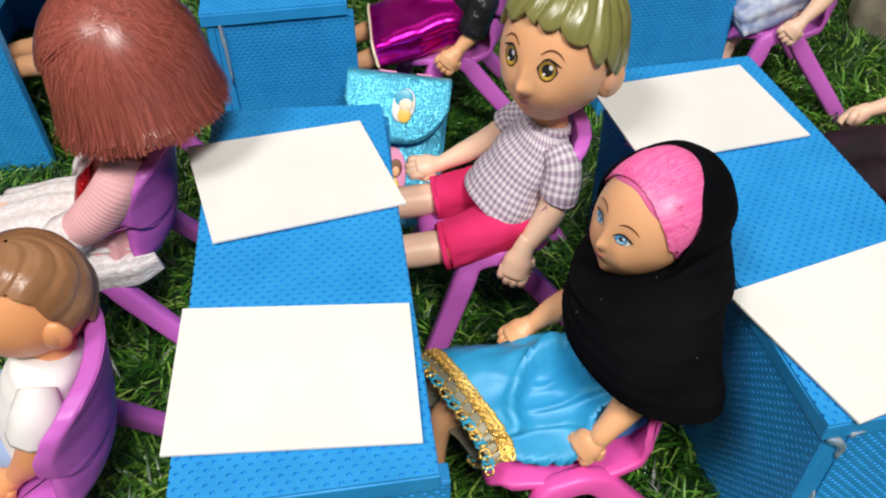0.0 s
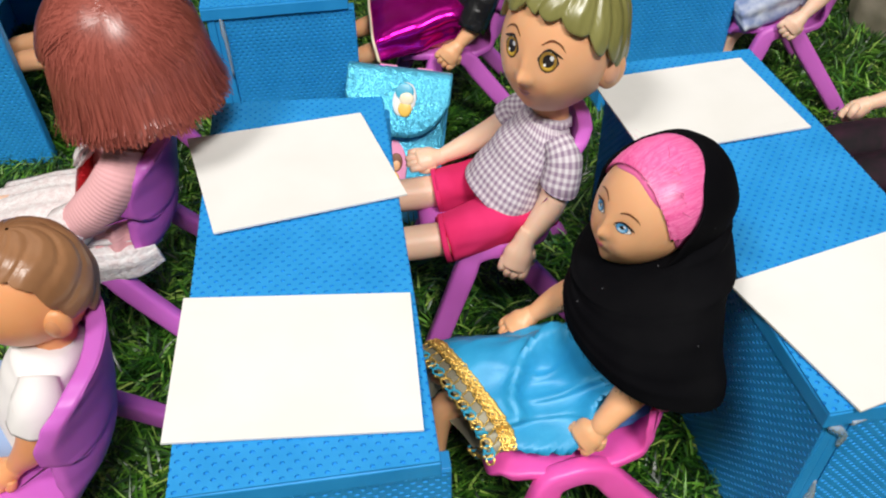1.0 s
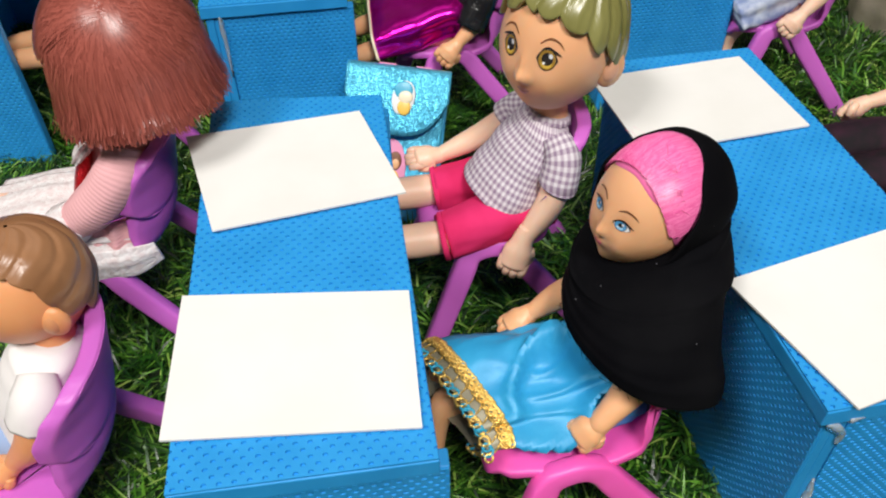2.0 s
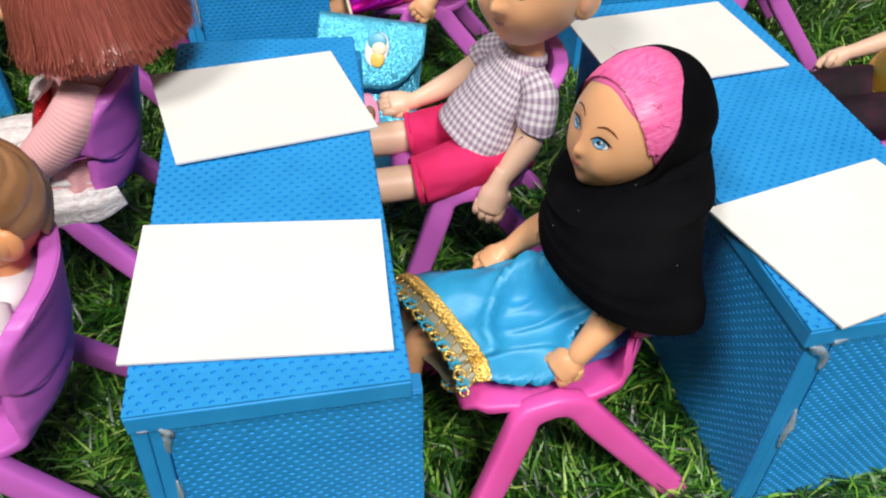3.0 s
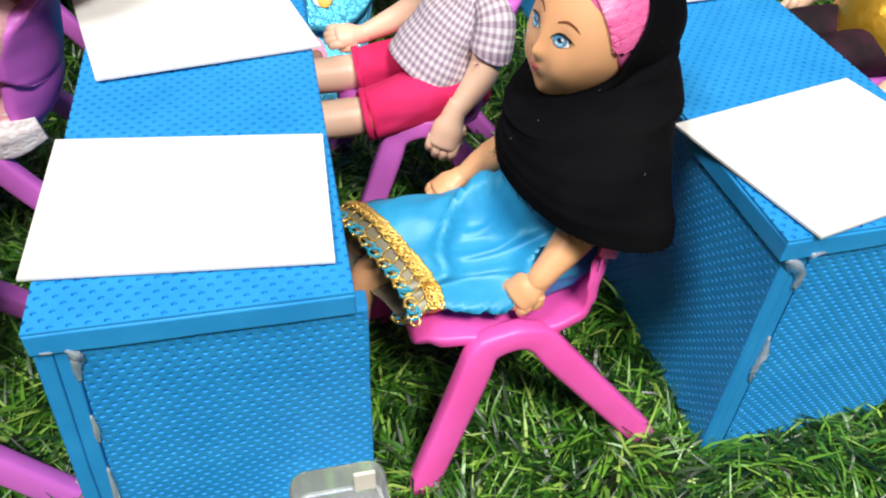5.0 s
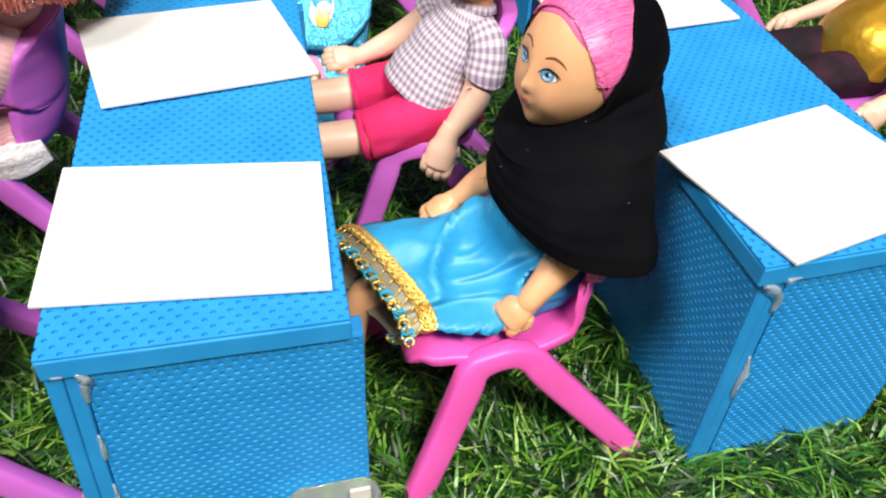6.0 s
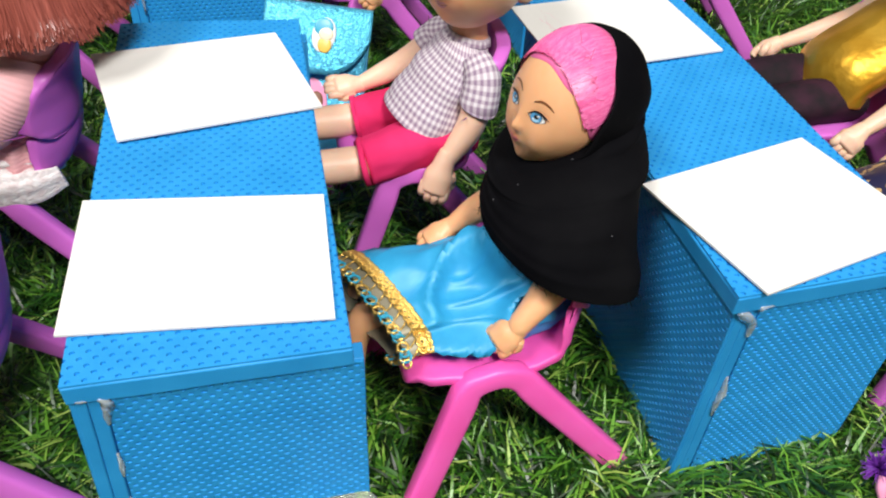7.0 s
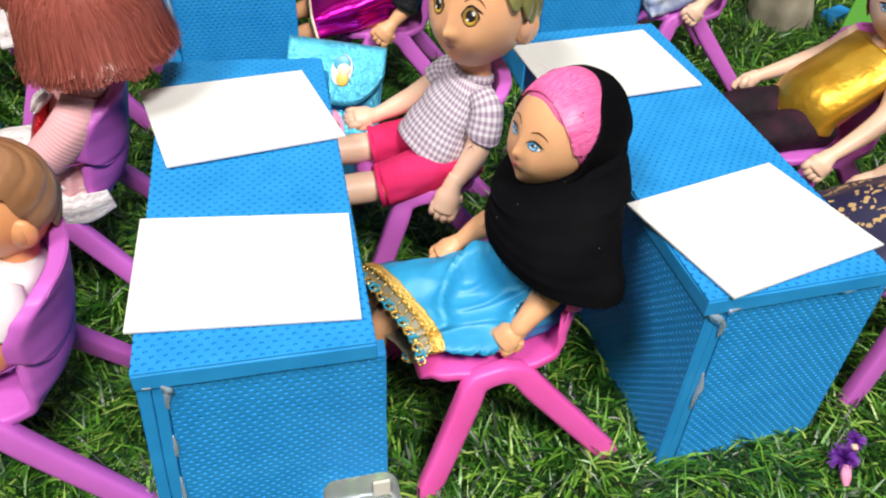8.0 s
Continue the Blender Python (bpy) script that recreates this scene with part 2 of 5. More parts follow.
VIOLET = strand_material("violet_fluff", (0.10, 0.012, 0.25), (0.24, 0.04, 0.48), 0.6)
SOIL = mat("turf_backing", (0.010, 0.018, 0.008), 0.95)
vary(SOIL, (0.006, 0.012, 0.005), (0.02, 0.035, 0.012), 120, bump=0.6, bump_scale=500, dist=0.003)
GRASS = grass_material()
# darker than a room's paint, so that little light bounces into the shadows
WALL = mat("low_bounce_grey", (0.22, 0.21, 0.20), 0.8)
vary(WALL, (0.21, 0.20, 0.19), (0.23, 0.22, 0.21), 3, bump=0.1, bump_scale=200)
CLEAR = mat("clear_plastic", (0.92, 0.94, 0.97), 0.08, 0, 0.6)
bsdf(CLEAR).inputs["Transmission Weight"].default_value = 0.90
bsdf(CLEAR).inputs["IOR"].default_value = 1.45
MILK = mat("cream_plastic", (0.72, 0.66, 0.58), 0.4)


# ---- building helpers ----
def mesh_of(bm, name, mats, smooth=True):
    me = bpy.data.meshes.new(name)
    bm.to_mesh(me)
    bm.free()
    for m in mats:
        me.materials.append(m)
    if smooth:
        for p in me.polygons:
            p.use_smooth = True
    return me


def part(name, bm, material, parent, label="", smooth=False):
    ob = new(name, mesh_of(bm, name, [material], smooth))
    ob.parent = parent
    if label:
        ob["label"] = label
    return ob


def block(lx, ly, lz, m=None, bevel=0.0006, cuts=0, wobble=0.0, at=(0, 0, 0)):
    """A box from its near lower left corner, softly bevelled, with flat metre coordinates on each face."""
    bm = bmesh.new()
    bmesh.ops.create_cube(bm, size=1.0)
    for v in bm.verts:
        v.co = Vector(((v.co.x + 0.5) * lx, (v.co.y + 0.5) * ly, (v.co.z + 0.5) * lz)) + Vector(at)
    if cuts:
        long = [e for e in bm.edges if e.calc_length() > 0.03]
        bmesh.ops.subdivide_edges(bm, edges=long, cuts=cuts, use_grid_fill=True)
    if bevel:
        sharp = [e for e in bm.edges if e.calc_face_angle(0) > 0.5]
        bmesh.ops.bevel(bm, geom=sharp, offset=bevel, segments=2, profile=0.5, affect="EDGES")
    if wobble:
        for v in bm.verts:
            v.co += wobble * (noise.noise_vector(v.co * 45) + 0.5 * noise.noise_vector(v.co * 160))
    thin = (lx, ly, lz).index(min(lx, ly, lz))
    uv = bm.loops.layers.uv.new("UVMap")
    for f in bm.faces:
        n = [abs(c) for c in f.normal]
        drop = n.index(max(n))
        keep = [i for i in (0, 1, 2) if i != drop]
        flat = drop == thin
        for lp in f.loops:
            lp[uv].uv = (lp.vert.co[keep[0]], lp.vert.co[keep[1]]) if flat else (0.00085, 0.0)
    if m is not None:
        bm.transform(m)
    return bm


def spline(points, radii, steps):
    """Catmull-Rom through points, with radii carried along."""
    pts = [Vector(p) for p in points]
    out, rad = [], []
    n = len(pts)
    for i in range(n - 1):
        p0, p1, p2, p3 = pts[max(i - 1, 0)], pts[i], pts[i + 1], pts[min(i + 2, n - 1)]
        for s in range(steps):
            t = s / steps
            out.append(0.5 * ((2 * p1) + (p2 - p0) * t + (2 * p0 - 5 * p1 + 4 * p2 - p3) * t * t + (3 * p1 - p0 - 3 * p2 + p3) * t ** 3))
            w = t * t * (3 - 2 * t)
            a, b = radii[i], radii[i + 1]
            rad.append(tuple(x * (1 - w) + y * w for x, y in zip(a, b)) if isinstance(a, tuple) else a * (1 - w) + b * w)
    out.append(pts[-1])
    rad.append(radii[-1])
    return out, rad


class Body:
    """One mesh put together from lofts, balls and strands, each with its own material."""

    def __init__(self, mats):
        self.bm = bmesh.new()
        self.uv = self.bm.loops.layers.uv.new("UVMap")
        self.mats = mats

    def slot(self, m):
        if m not in self.mats:
            self.mats.append(m)
        return self.mats.index(m)

    def grid(self, rows, m, closed=True, caps=True, uvs=None):
        """Rows of points joined into a skin; closed: each row is a ring."""
        s = self.slot(m)
        vs = [[self.bm.verts.new(p) for p in r] for r in rows]
        k = len(rows[0])
        for i in range(len(rows) - 1):
            for j in range(k if closed else k - 1):
                j2 = (j + 1) % k
                f = self.bm.faces.new((vs[i][j], vs[i][j2], vs[i + 1][j2], vs[i + 1][j]))
                f.material_index = s
                if uvs:
                    for lp, (a, b) in zip(f.loops, ((i, j), (i, j + 1), (i + 1, j + 1), (i + 1, j))):
                        lp[self.uv].uv = uvs(a, b)
        if caps and closed:
            for r, flip in ((vs[0], True), (vs[-1], False)):
                c = self.bm.verts.new(sum((v.co for v in r), Vector()) / k)
                for j in range(k):
                    a, b = r[j], r[(j + 1) % k]
                    f = self.bm.faces.new((c, b, a) if flip else (c, a, b))
                    f.material_index = s
        return vs

    def tube(self, points, radii, m, n=14, steps=5, fold=0.0, folds=7, up=(0, 0, 1), twist=0.0):
        """A limb, sleeve or cord along points. Radii: numbers, or pairs (sideways, upwards)."""
        pts, rad = spline(points, radii, steps)
        rows, run, dist = [], 0.0, []
        for i, p in enumerate(pts):
            d = (pts[min(i + 1, len(pts) - 1)] - pts[max(i - 1, 0)]).normalized()
            side = d.cross(Vector(up))
            if side.length < 1e-3:
                side = d.cross(Vector((0, 1, 0)))
            side.normalize()
            top = side.cross(d).normalized()
            ra, rb = rad[i] if isinstance(rad[i], tuple) else (rad[i], rad[i])
            row = []
            for j in range(n):
                a = 2 * math.pi * j / n
                q = 1 + fold * (math.sin(folds * a + twist * i) + 0.6 * noise.noise(p * 160 + Vector((math.cos(a), math.sin(a), 0)) * 2.2))
                row.append(p + side * (ra * q * math.cos(a)) + top * (rb * q * math.sin(a)))
            if i:
                run += (p - pts[i - 1]).length
            dist.append(run)
            rows.append(row)
        wide = max(max(r) if isinstance(r, tuple) else r for r in radii)
        self.grid(rows, m, uvs=lambda a, b: (2 * math.pi * wide * b / n, dist[a]))
        return rows

    def ball(self, c, r, m, frame_=None, n=20, shape=None, keep=None):
        """An ellipsoid in the axes of frame_ (right, forward, up); shape: moves unit directions; keep: which to keep."""
        s = self.slot(m)
        fr = frame_ or Matrix.Identity(3)
        rx = r if isinstance(r, tuple) else (r, r, r)
        rings = n // 2
        grid = []
        for i in range(rings + 1):
            th = math.pi * i / rings
            row = []
            for j in range(n):
                ph = 2 * math.pi * j / n
                d = Vector((math.sin(th) * math.cos(ph), math.sin(th) * math.sin(ph), math.cos(th)))
                e = shape(d) if shape else d
                row.append((d, Vector(c) + fr @ Vector((e.x * rx[0], e.y * rx[1], e.z * rx[2]))))
            grid.append(row)
        vs = [[None] * n for _ in grid]
        for i, row in enumerate(grid):
            for j, (d, p) in enumerate(row):
                vs[i][j] = self.bm.verts.new(p) if 0 < i < rings or j == 0 else vs[i][0]
        for i in range(rings):
            for j in range(n):
                j2 = (j + 1) % n
                mid = (grid[i][j][0] + grid[i + 1][j2][0]).normalized()
                if keep and not keep(mid):
                    continue
                loop = []
                for v in (vs[i][j], vs[i + 1][j], vs[i + 1][j2], vs[i][j2]):
                    if v not in loop:
                        loop.append(v)
                f = self.bm.faces.new(loop)
                f.material_index = s
        return self

    def cap(self, c, r, m, fr, pole, edge, shape=None, n=56, rows=18, inner=0.93):
        """A skin over part of a head, from its pole out to a smooth edge, with a turned-in lip."""
        z = Vector(pole).normalized()
        ref = Vector((0, 0, 1)) if abs(z.z) < 0.8 else Vector((0, 1, 0))
        x = (ref - z * ref.dot(z)).normalized()
        y = z.cross(x)
        levels = [(0.02 + 0.98 * i / rows, 1.0) for i in range(rows + 1)] + [(1.004, 0.985), (1.0, 0.96), (0.97, inner), (0.85, inner)]
        grid = []
        for u, q in levels:
            row = []
            for j in range(n):
                ph = 2 * math.pi * j / n
                th = edge(ph) * u
                d = z * math.cos(th) + (x * math.cos(ph) + y * math.sin(ph)) * math.sin(th)
                e = (shape(d) if shape else d) * q
                row.append(Vector(c) + fr @ Vector((e.x * r[0], e.y * r[1], e.z * r[2])))
            grid.append(row)
        self.grid(grid, m, caps=False)

    def ribbon(self, pts, width, m, normal):
        """A thin flat fibre that ends in a point."""
        s = self.slot(m)
        last = None
        k = len(pts)
        for i, p in enumerate(pts):
            p = Vector(p)
            d = (Vector(pts[min(i + 1, k - 1)]) - Vector(pts[max(i - 1, 0)])).normalized()
            side = d.cross(Vector(normal(p))).normalized() * width * (1 - 0.55 * (i / (k - 1)) ** 3)
            a, b = self.bm.verts.new(p - side), self.bm.verts.new(p + side)
            if last:
                f = self.bm.faces.new((last[0], last[1], b, a))
                f.material_index = s
            last = (a, b)

    def hand(self, wrist, tip, palm, m, size=1.0, curl=0.12):
        """A doll's hand: a full palm, four fingers lying together and a thumb; curl: how far they bend in."""
        w, t = Vector(wrist), Vector(tip)
        d = (t - w).normalized()
        side = d.cross(Vector(palm)).normalized()
        nrm = side.cross(d)
        L = (t - w).length
        s = size
        self.tube([w - d * L * 0.25, w + d * L * 0.05, w + d * L * 0.32, w + d * L * 0.62, w + d * L * 0.72], [(0.0030 * s, 0.0030 * s), (0.0040 * s, 0.0038 * s), (0.0056 * s, 0.0043 * s), (0.0056 * s, 0.0036 * s), (0.0044 * s, 0.0024 * s)], m, n=16, steps=4, up=nrm)
        for k in range(4):
            a = w + d * L * 0.52 + side * (k - 1.5) * 0.0027 * s
            ln_ = (0.40, 0.47, 0.46, 0.36)[k]
            self.tube([a, a + d * L * ln_ * 0.55 + nrm * (0.0004 - curl * 0.0020) * s, a + d * L * ln_ * (0.96 - 0.45 * curl) - nrm * curl * 0.0085 * s, a + d * L * ln_ * (1.02 - 0.55 * curl) - nrm * curl * 0.0095 * s],
                      [0.0019 * s, 0.0019 * s, 0.0015 * s, 0.0005 * s], m, n=10, steps=3)
        a = w + d * L * 0.20 - side * 0.0036 * s
        self.tube([a, a + d * L * 0.20 - side * 0.0014 * s - nrm * 0.0016 * s, a + d * L * 0.40 - side * 0.0006 * s - nrm * 0.0028 * s, a + d * L * 0.44 - side * 0.0004 * s - nrm * 0.003 * s], [0.0019 * s, 0.0020 * s, 0.0014 * s, 0.0004 * s], m, n=10, steps=3)

    def finish(self, name, label, group="dolls at the desks"):
        bmesh.ops.recalc_face_normals(self.bm, faces=self.bm.faces)
        ob = new(name, mesh_of(self.bm, name, self.mats))
        return tagged(ob, label, "doll", group)


def rim_edge(*degrees):
    """Angles at even steps from 0 to 180 degrees, the same on both sides, eased between."""
    def edge(ph):
        a = abs((ph + math.pi) % (2 * math.pi) - math.pi) / math.pi * (len(degrees) - 1)
        i = min(int(a), len(degrees) - 2)
        t = a - i
        t = t * t * (3 - 2 * t)
        return radians(degrees[i] * (1 - t) + degrees[i + 1] * t)
    return edge


def axes(forward, up=(0, 0, 1)):
    """Right, forward and up columns for a head that faces forward."""
    f = Vector(forward).normalized()
    r = f.cross(Vector(up)).normalized()
    u = r.cross(f)
    return Matrix((r, f, u)).transposed()


class Head:
    """A doll's head: centre, axes, radii and the shape of its skin, on which paint lies flush."""

    def __init__(self, b, c, fr, R, shape, skin, n=96):
        self.b, self.c, self.fr, self.R, self.shape = b, Vector(c), fr, R, shape
        b.ball(c, R, skin, fr, n, shape)

    def on(self, x, z, lift):
        d = Vector((x, math.sqrt(max(0.01, 1 - x * x - z * z)), z))
        e = self.shape(d)
        nrm = self.fr @ Vector((d.x / self.R[0], d.y / self.R[1], d.z / self.R[2])).normalized()
        return self.c + self.fr @ Vector((e.x * self.R[0], e.y * self.R[1], e.z * self.R[2])) + nrm * lift

    def spot(self, x, z, rx, rz, m, lift, outline=None, lid=9.0, n=28):
        """A patch of paint; outline bends its radius by angle, lid cuts it off above."""
        rows = []
        for i in range(1, 5):
            row = []
            for j in range(n):
                a = 2 * math.pi * j / n
                q = (outline(a) if outline else 1.0) * i / 4
                row.append(self.on(x + rx * q * math.cos(a), min(z + rz * q * math.sin(a), lid), lift))
            rows.append(row)
        self.b.grid(rows[::-1], m, caps=False)
        s = self.b.slot(m)
        f = self.b.bm.faces.new([self.b.bm.verts.new(p) for p in rows[0]])
        f.material_index = s

    def stroke(self, pts, widths, m, lift):
        """A brush stroke through (x, z) places with half widths in head units."""
        path, w = spline([(p[0], 0, p[1]) for p in pts], list(widths), 6)
        rows = []
        for i, p in enumerate(path):
            d = (path[min(i + 1, len(path) - 1)] - path[max(i - 1, 0)]).normalized()
            o = Vector((-d.z, 0, d.x)) * w[i]
            rows.append([self.on(p.x + o.x * k, p.z + o.z * k, lift) for k in (-1, 0, 1)])
        self.b.grid(rows, m, closed=False, caps=False)


def almond(a):
    return 1 - 0.30 * abs(math.sin(a)) * abs(math.cos(a)) - 0.10 * max(0, -math.sin(a))


def face(h, iris, rim, lip, brow, gap=0.34, z=0.0, rx=0.16, rz=0.09, look_=0.0, tall=1.0, iris_r=0.10, pupil_r=0.05, mouth=-0.52, lip_w=0.11, brow_up=2.3, lash=1.0):
    """Painted eyes with lashes and glints, brows and lips."""
    k = h.R[0] / h.R[2]
    for s in (-1, 1):
        x = s * gap
        h.spot(x, z, rx * 1.12, rz * 1.14, rim, 0.00006, almond)
        h.spot(x, z - rz * 0.05, rx, rz, WHITE, 0.00012, almond)
        top = z + rz * 0.86
        ix = x + look_
        h.spot(ix, z, iris_r * 1.12, iris_r * 1.12 * k * tall, rim, 0.00018, None, top)
        h.spot(ix, z, iris_r, iris_r * k * tall, iris, 0.00024, None, top)
        h.spot(ix, z - iris_r * k * tall * 0.45, iris_r * 0.62, iris_r * k * tall * 0.42, IRISLT if iris is EYEB else EYEYLT, 0.00028, None, top)
        h.spot(ix, z + 0.006, pupil_r, pupil_r * k * tall, DARK, 0.00033, None, top)
        h.spot(ix - iris_r * 0.34, z + iris_r * k * tall * 0.40, iris_r * 0.24, iris_r * k * 0.26 * tall, WHITE, 0.00040)
        h.spot(ix + iris_r * 0.32, z - iris_r * k * tall * 0.42, iris_r * 0.14, iris_r * k * 0.14 * tall, WHITE, 0.00040)
        h.stroke([(x - s * rx * 1.05, z - rz * 0.15), (x - s * rx * 0.6, z + rz * 0.75), (x, z + rz * 1.04), (x + s * rx * 0.75, z + rz * 0.80), (x + s * rx * 1.35, z + rz * 0.55)], [0.004, 0.011 * lash, 0.017 * lash, 0.018 * lash, 0.003], DARK, 0.00044)
        h.stroke([(x - s * rx * 0.95, z + rz * brow_up * 0.88), (x - s * rx * 0.1, z + rz * (brow_up + 0.35)), (x + s * rx * 0.8, z + rz * (brow_up + 0.2)), (x + s * rx * 1.45, z + rz * (brow_up - 0.35))], [0.008, 0.015, 0.012, 0.003], brow, 0.0002)
    h.stroke([(-lip_w, mouth + 0.020), (-lip_w * 0.45, mouth + 0.030), (0, mouth + 0.018), (lip_w * 0.45, mouth + 0.030), (lip_w, mouth + 0.020)], [0.004, 0.017, 0.014, 0.017, 0.004], lip, 0.00015)
    h.stroke([(-lip_w * 0.9, mouth + 0.008), (-lip_w * 0.4, mouth - 0.026), (0, mouth - 0.036), (lip_w * 0.4, mouth - 0.026), (lip_w * 0.9, mouth + 0.008)], [0.004, 0.020, 0.024, 0.020, 0.004], lip, 0.00012)
    h.stroke([(-lip_w * 1.04, mouth + 0.018), (-lip_w * 0.4, mouth + 0.001), (0, mouth - 0.006), (lip_w * 0.4, mouth + 0.001), (lip_w * 1.04, mouth + 0.018)], [0.003, 0.005, 0.005, 0.005, 0.003], BROW, 0.00022)


# ---- setting ----
def sheet(name, x0, x1, y0, y1, z, material, label, up=True):
    bm = bmesh.new()
    vs = [bm.verts.new(p) for p in ((x0, y0, z), (x1, y0, z), (x1, y1, z), (x0, y1, z))]
    bm.faces.new(vs if up else vs[::-1])
    ob = new(name, mesh_of(bm, name, [material], False))
    return tagged(ob, label, name.split("_")[0], kind="structure")


ground = sheet("ground", -2.6, 2.6, -2.6, 2.6, 0.0, SOIL, "dark backing of the artificial turf mat")
# ceiling and walls are unseen, added to hold the bounced light down
ceiling = tagged(new("ceiling", mesh_of(block(5.4, 5.4, 0.1, Matrix.Translation((-2.7, -2.7, 2.6)), 0), "ceiling", [WALL], False)), "unseen dark grey ceiling, added to keep bounced light low", "ceiling", kind="structure")
for nm, at, size in (("wall_north", (-2.7, 2.6, 0), (5.4, 0.1, 2.6)), ("wall_south", (-2.7, -2.7, 0), (5.4, 0.1, 2.6)),
                     ("wall_east", (2.6, -2.6, 0), (0.1, 5.2, 2.6)), ("wall_west", (-2.7, -2.6, 0), (0.1, 5.2, 2.6))):
    tagged(new(nm, mesh_of(block(*size, Matrix.Translation(at), 0), nm, [WALL], False)), "unseen dark grey wall, added to keep bounced light low", "wall", kind="structure")


def turf(name, x0, x1, y0, y1, count, seed, length, width, label, skip=None):
    """Blades of turf: each a bent strip of two pieces that ends in a point."""
    rng = np.random.default_rng(seed)
    n = count
    base = np.stack([rng.uniform(x0, x1, n), rng.uniform(y0, y1, n), np.full(n, 0.0005)], 1)
    if skip:
        inside = (base[:, 0] > skip[0]) & (base[:, 0] < skip[1]) & (base[:, 1] > skip[2]) & (base[:, 1] < skip[3])
        base = base[~inside]
        n = len(base)
    L = length * rng.uniform(0.45, 1.35, n)
    az = rng.uniform(0, 2 * np.pi, n)
    # neighbouring tufts lie over the same way
    az = np.where(rng.random(n) < 0.65, 2.2 * np.sin(base[:, 0] * 61 + 1.3) + 2.4 * np.cos(base[:, 1] * 53 + base[:, 0] * 31) + rng.normal(0, 0.55, n), az)
    lean = np.clip(rng.normal(1.20, 0.28, n), 0.25, 1.50)
    bend = rng.uniform(0.1, 0.8, n)
    d1 = np.stack([np.cos(az) * np.sin(lean * 0.85), np.sin(az) * np.sin(lean * 0.85), np.cos(lean * 0.85)], 1)
    l2 = np.minimum(lean + bend, 1.75)
    d2 = np.stack([np.cos(az) * np.sin(l2), np.sin(az) * np.sin(l2), np.cos(l2)], 1)
    mid = base + d1 * (L * 0.5)[:, None]
    tip = mid + d2 * (L * 0.5)[:, None]
    tip[:, 2] = np.maximum(tip[:, 2], 0.002)
    turn = az + np.pi / 2 + rng.normal(0, 0.5, n)
    side = np.stack([np.cos(turn), np.sin(turn), rng.normal(0, 0.25, n)], 1) * (width * rng.uniform(0.6, 1.3, n))[:, None]
    v = np.stack([base - side * 0.8, base + side * 0.8, mid - side, mid + side, tip], 1).reshape(-1, 3)
    i0 = np.arange(n) * 5
    faces = np.concatenate([np.stack([i0, i0 + 1, i0 + 3], 1), np.stack([i0, i0 + 3, i0 + 2], 1), np.stack([i0 + 2, i0 + 3, i0 + 4], 1)])
    me = bpy.data.meshes.new(name)
    me.vertices.add(len(v))
    me.vertices.foreach_set("co", v.ravel())
    me.loops.add(faces.size)
    me.loops.foreach_set("vertex_index", faces.ravel())
    me.polygons.add(len(faces))
    me.polygons.foreach_set("loop_start", np.arange(len(faces)) * 3)
    me.update(calc_edges=True)
    me.validate()
    me.materials.append(GRASS)
    return tagged(new(name, me), label, "turf", kind="stuff")


turf("grass", -0.46, 0.52, -0.14, 0.56, 230000, 4, 0.0185, 0.00058, "green artificial turf with long glossy plastic blades")
turf("far_grass", -0.95, 1.05, -0.75, 1.25, 120000, 5, 0.020, 0.0011, "green artificial turf stretching round the desks", (-0.46, 0.52, -0.14, 0.56))


# ---- desks ----
TOP, SLAB = 0.1035, 0.0075


def blob(parent, places, name="glue_blob"):
    """A drip of set glue along places, each (x, y, z, radius)."""
    b = Body([GLUE])
    b.tube([p[:3] for p in places], [p[3] * 0.8 for p in places], GLUE, n=8, steps=4, fold=0.25, folds=3)
    bmesh.ops.recalc_face_normals(b.bm, faces=b.bm.faces)
    return part(name, b.bm, GLUE, parent, "clear dried glue", True)


PIT = 0.00080


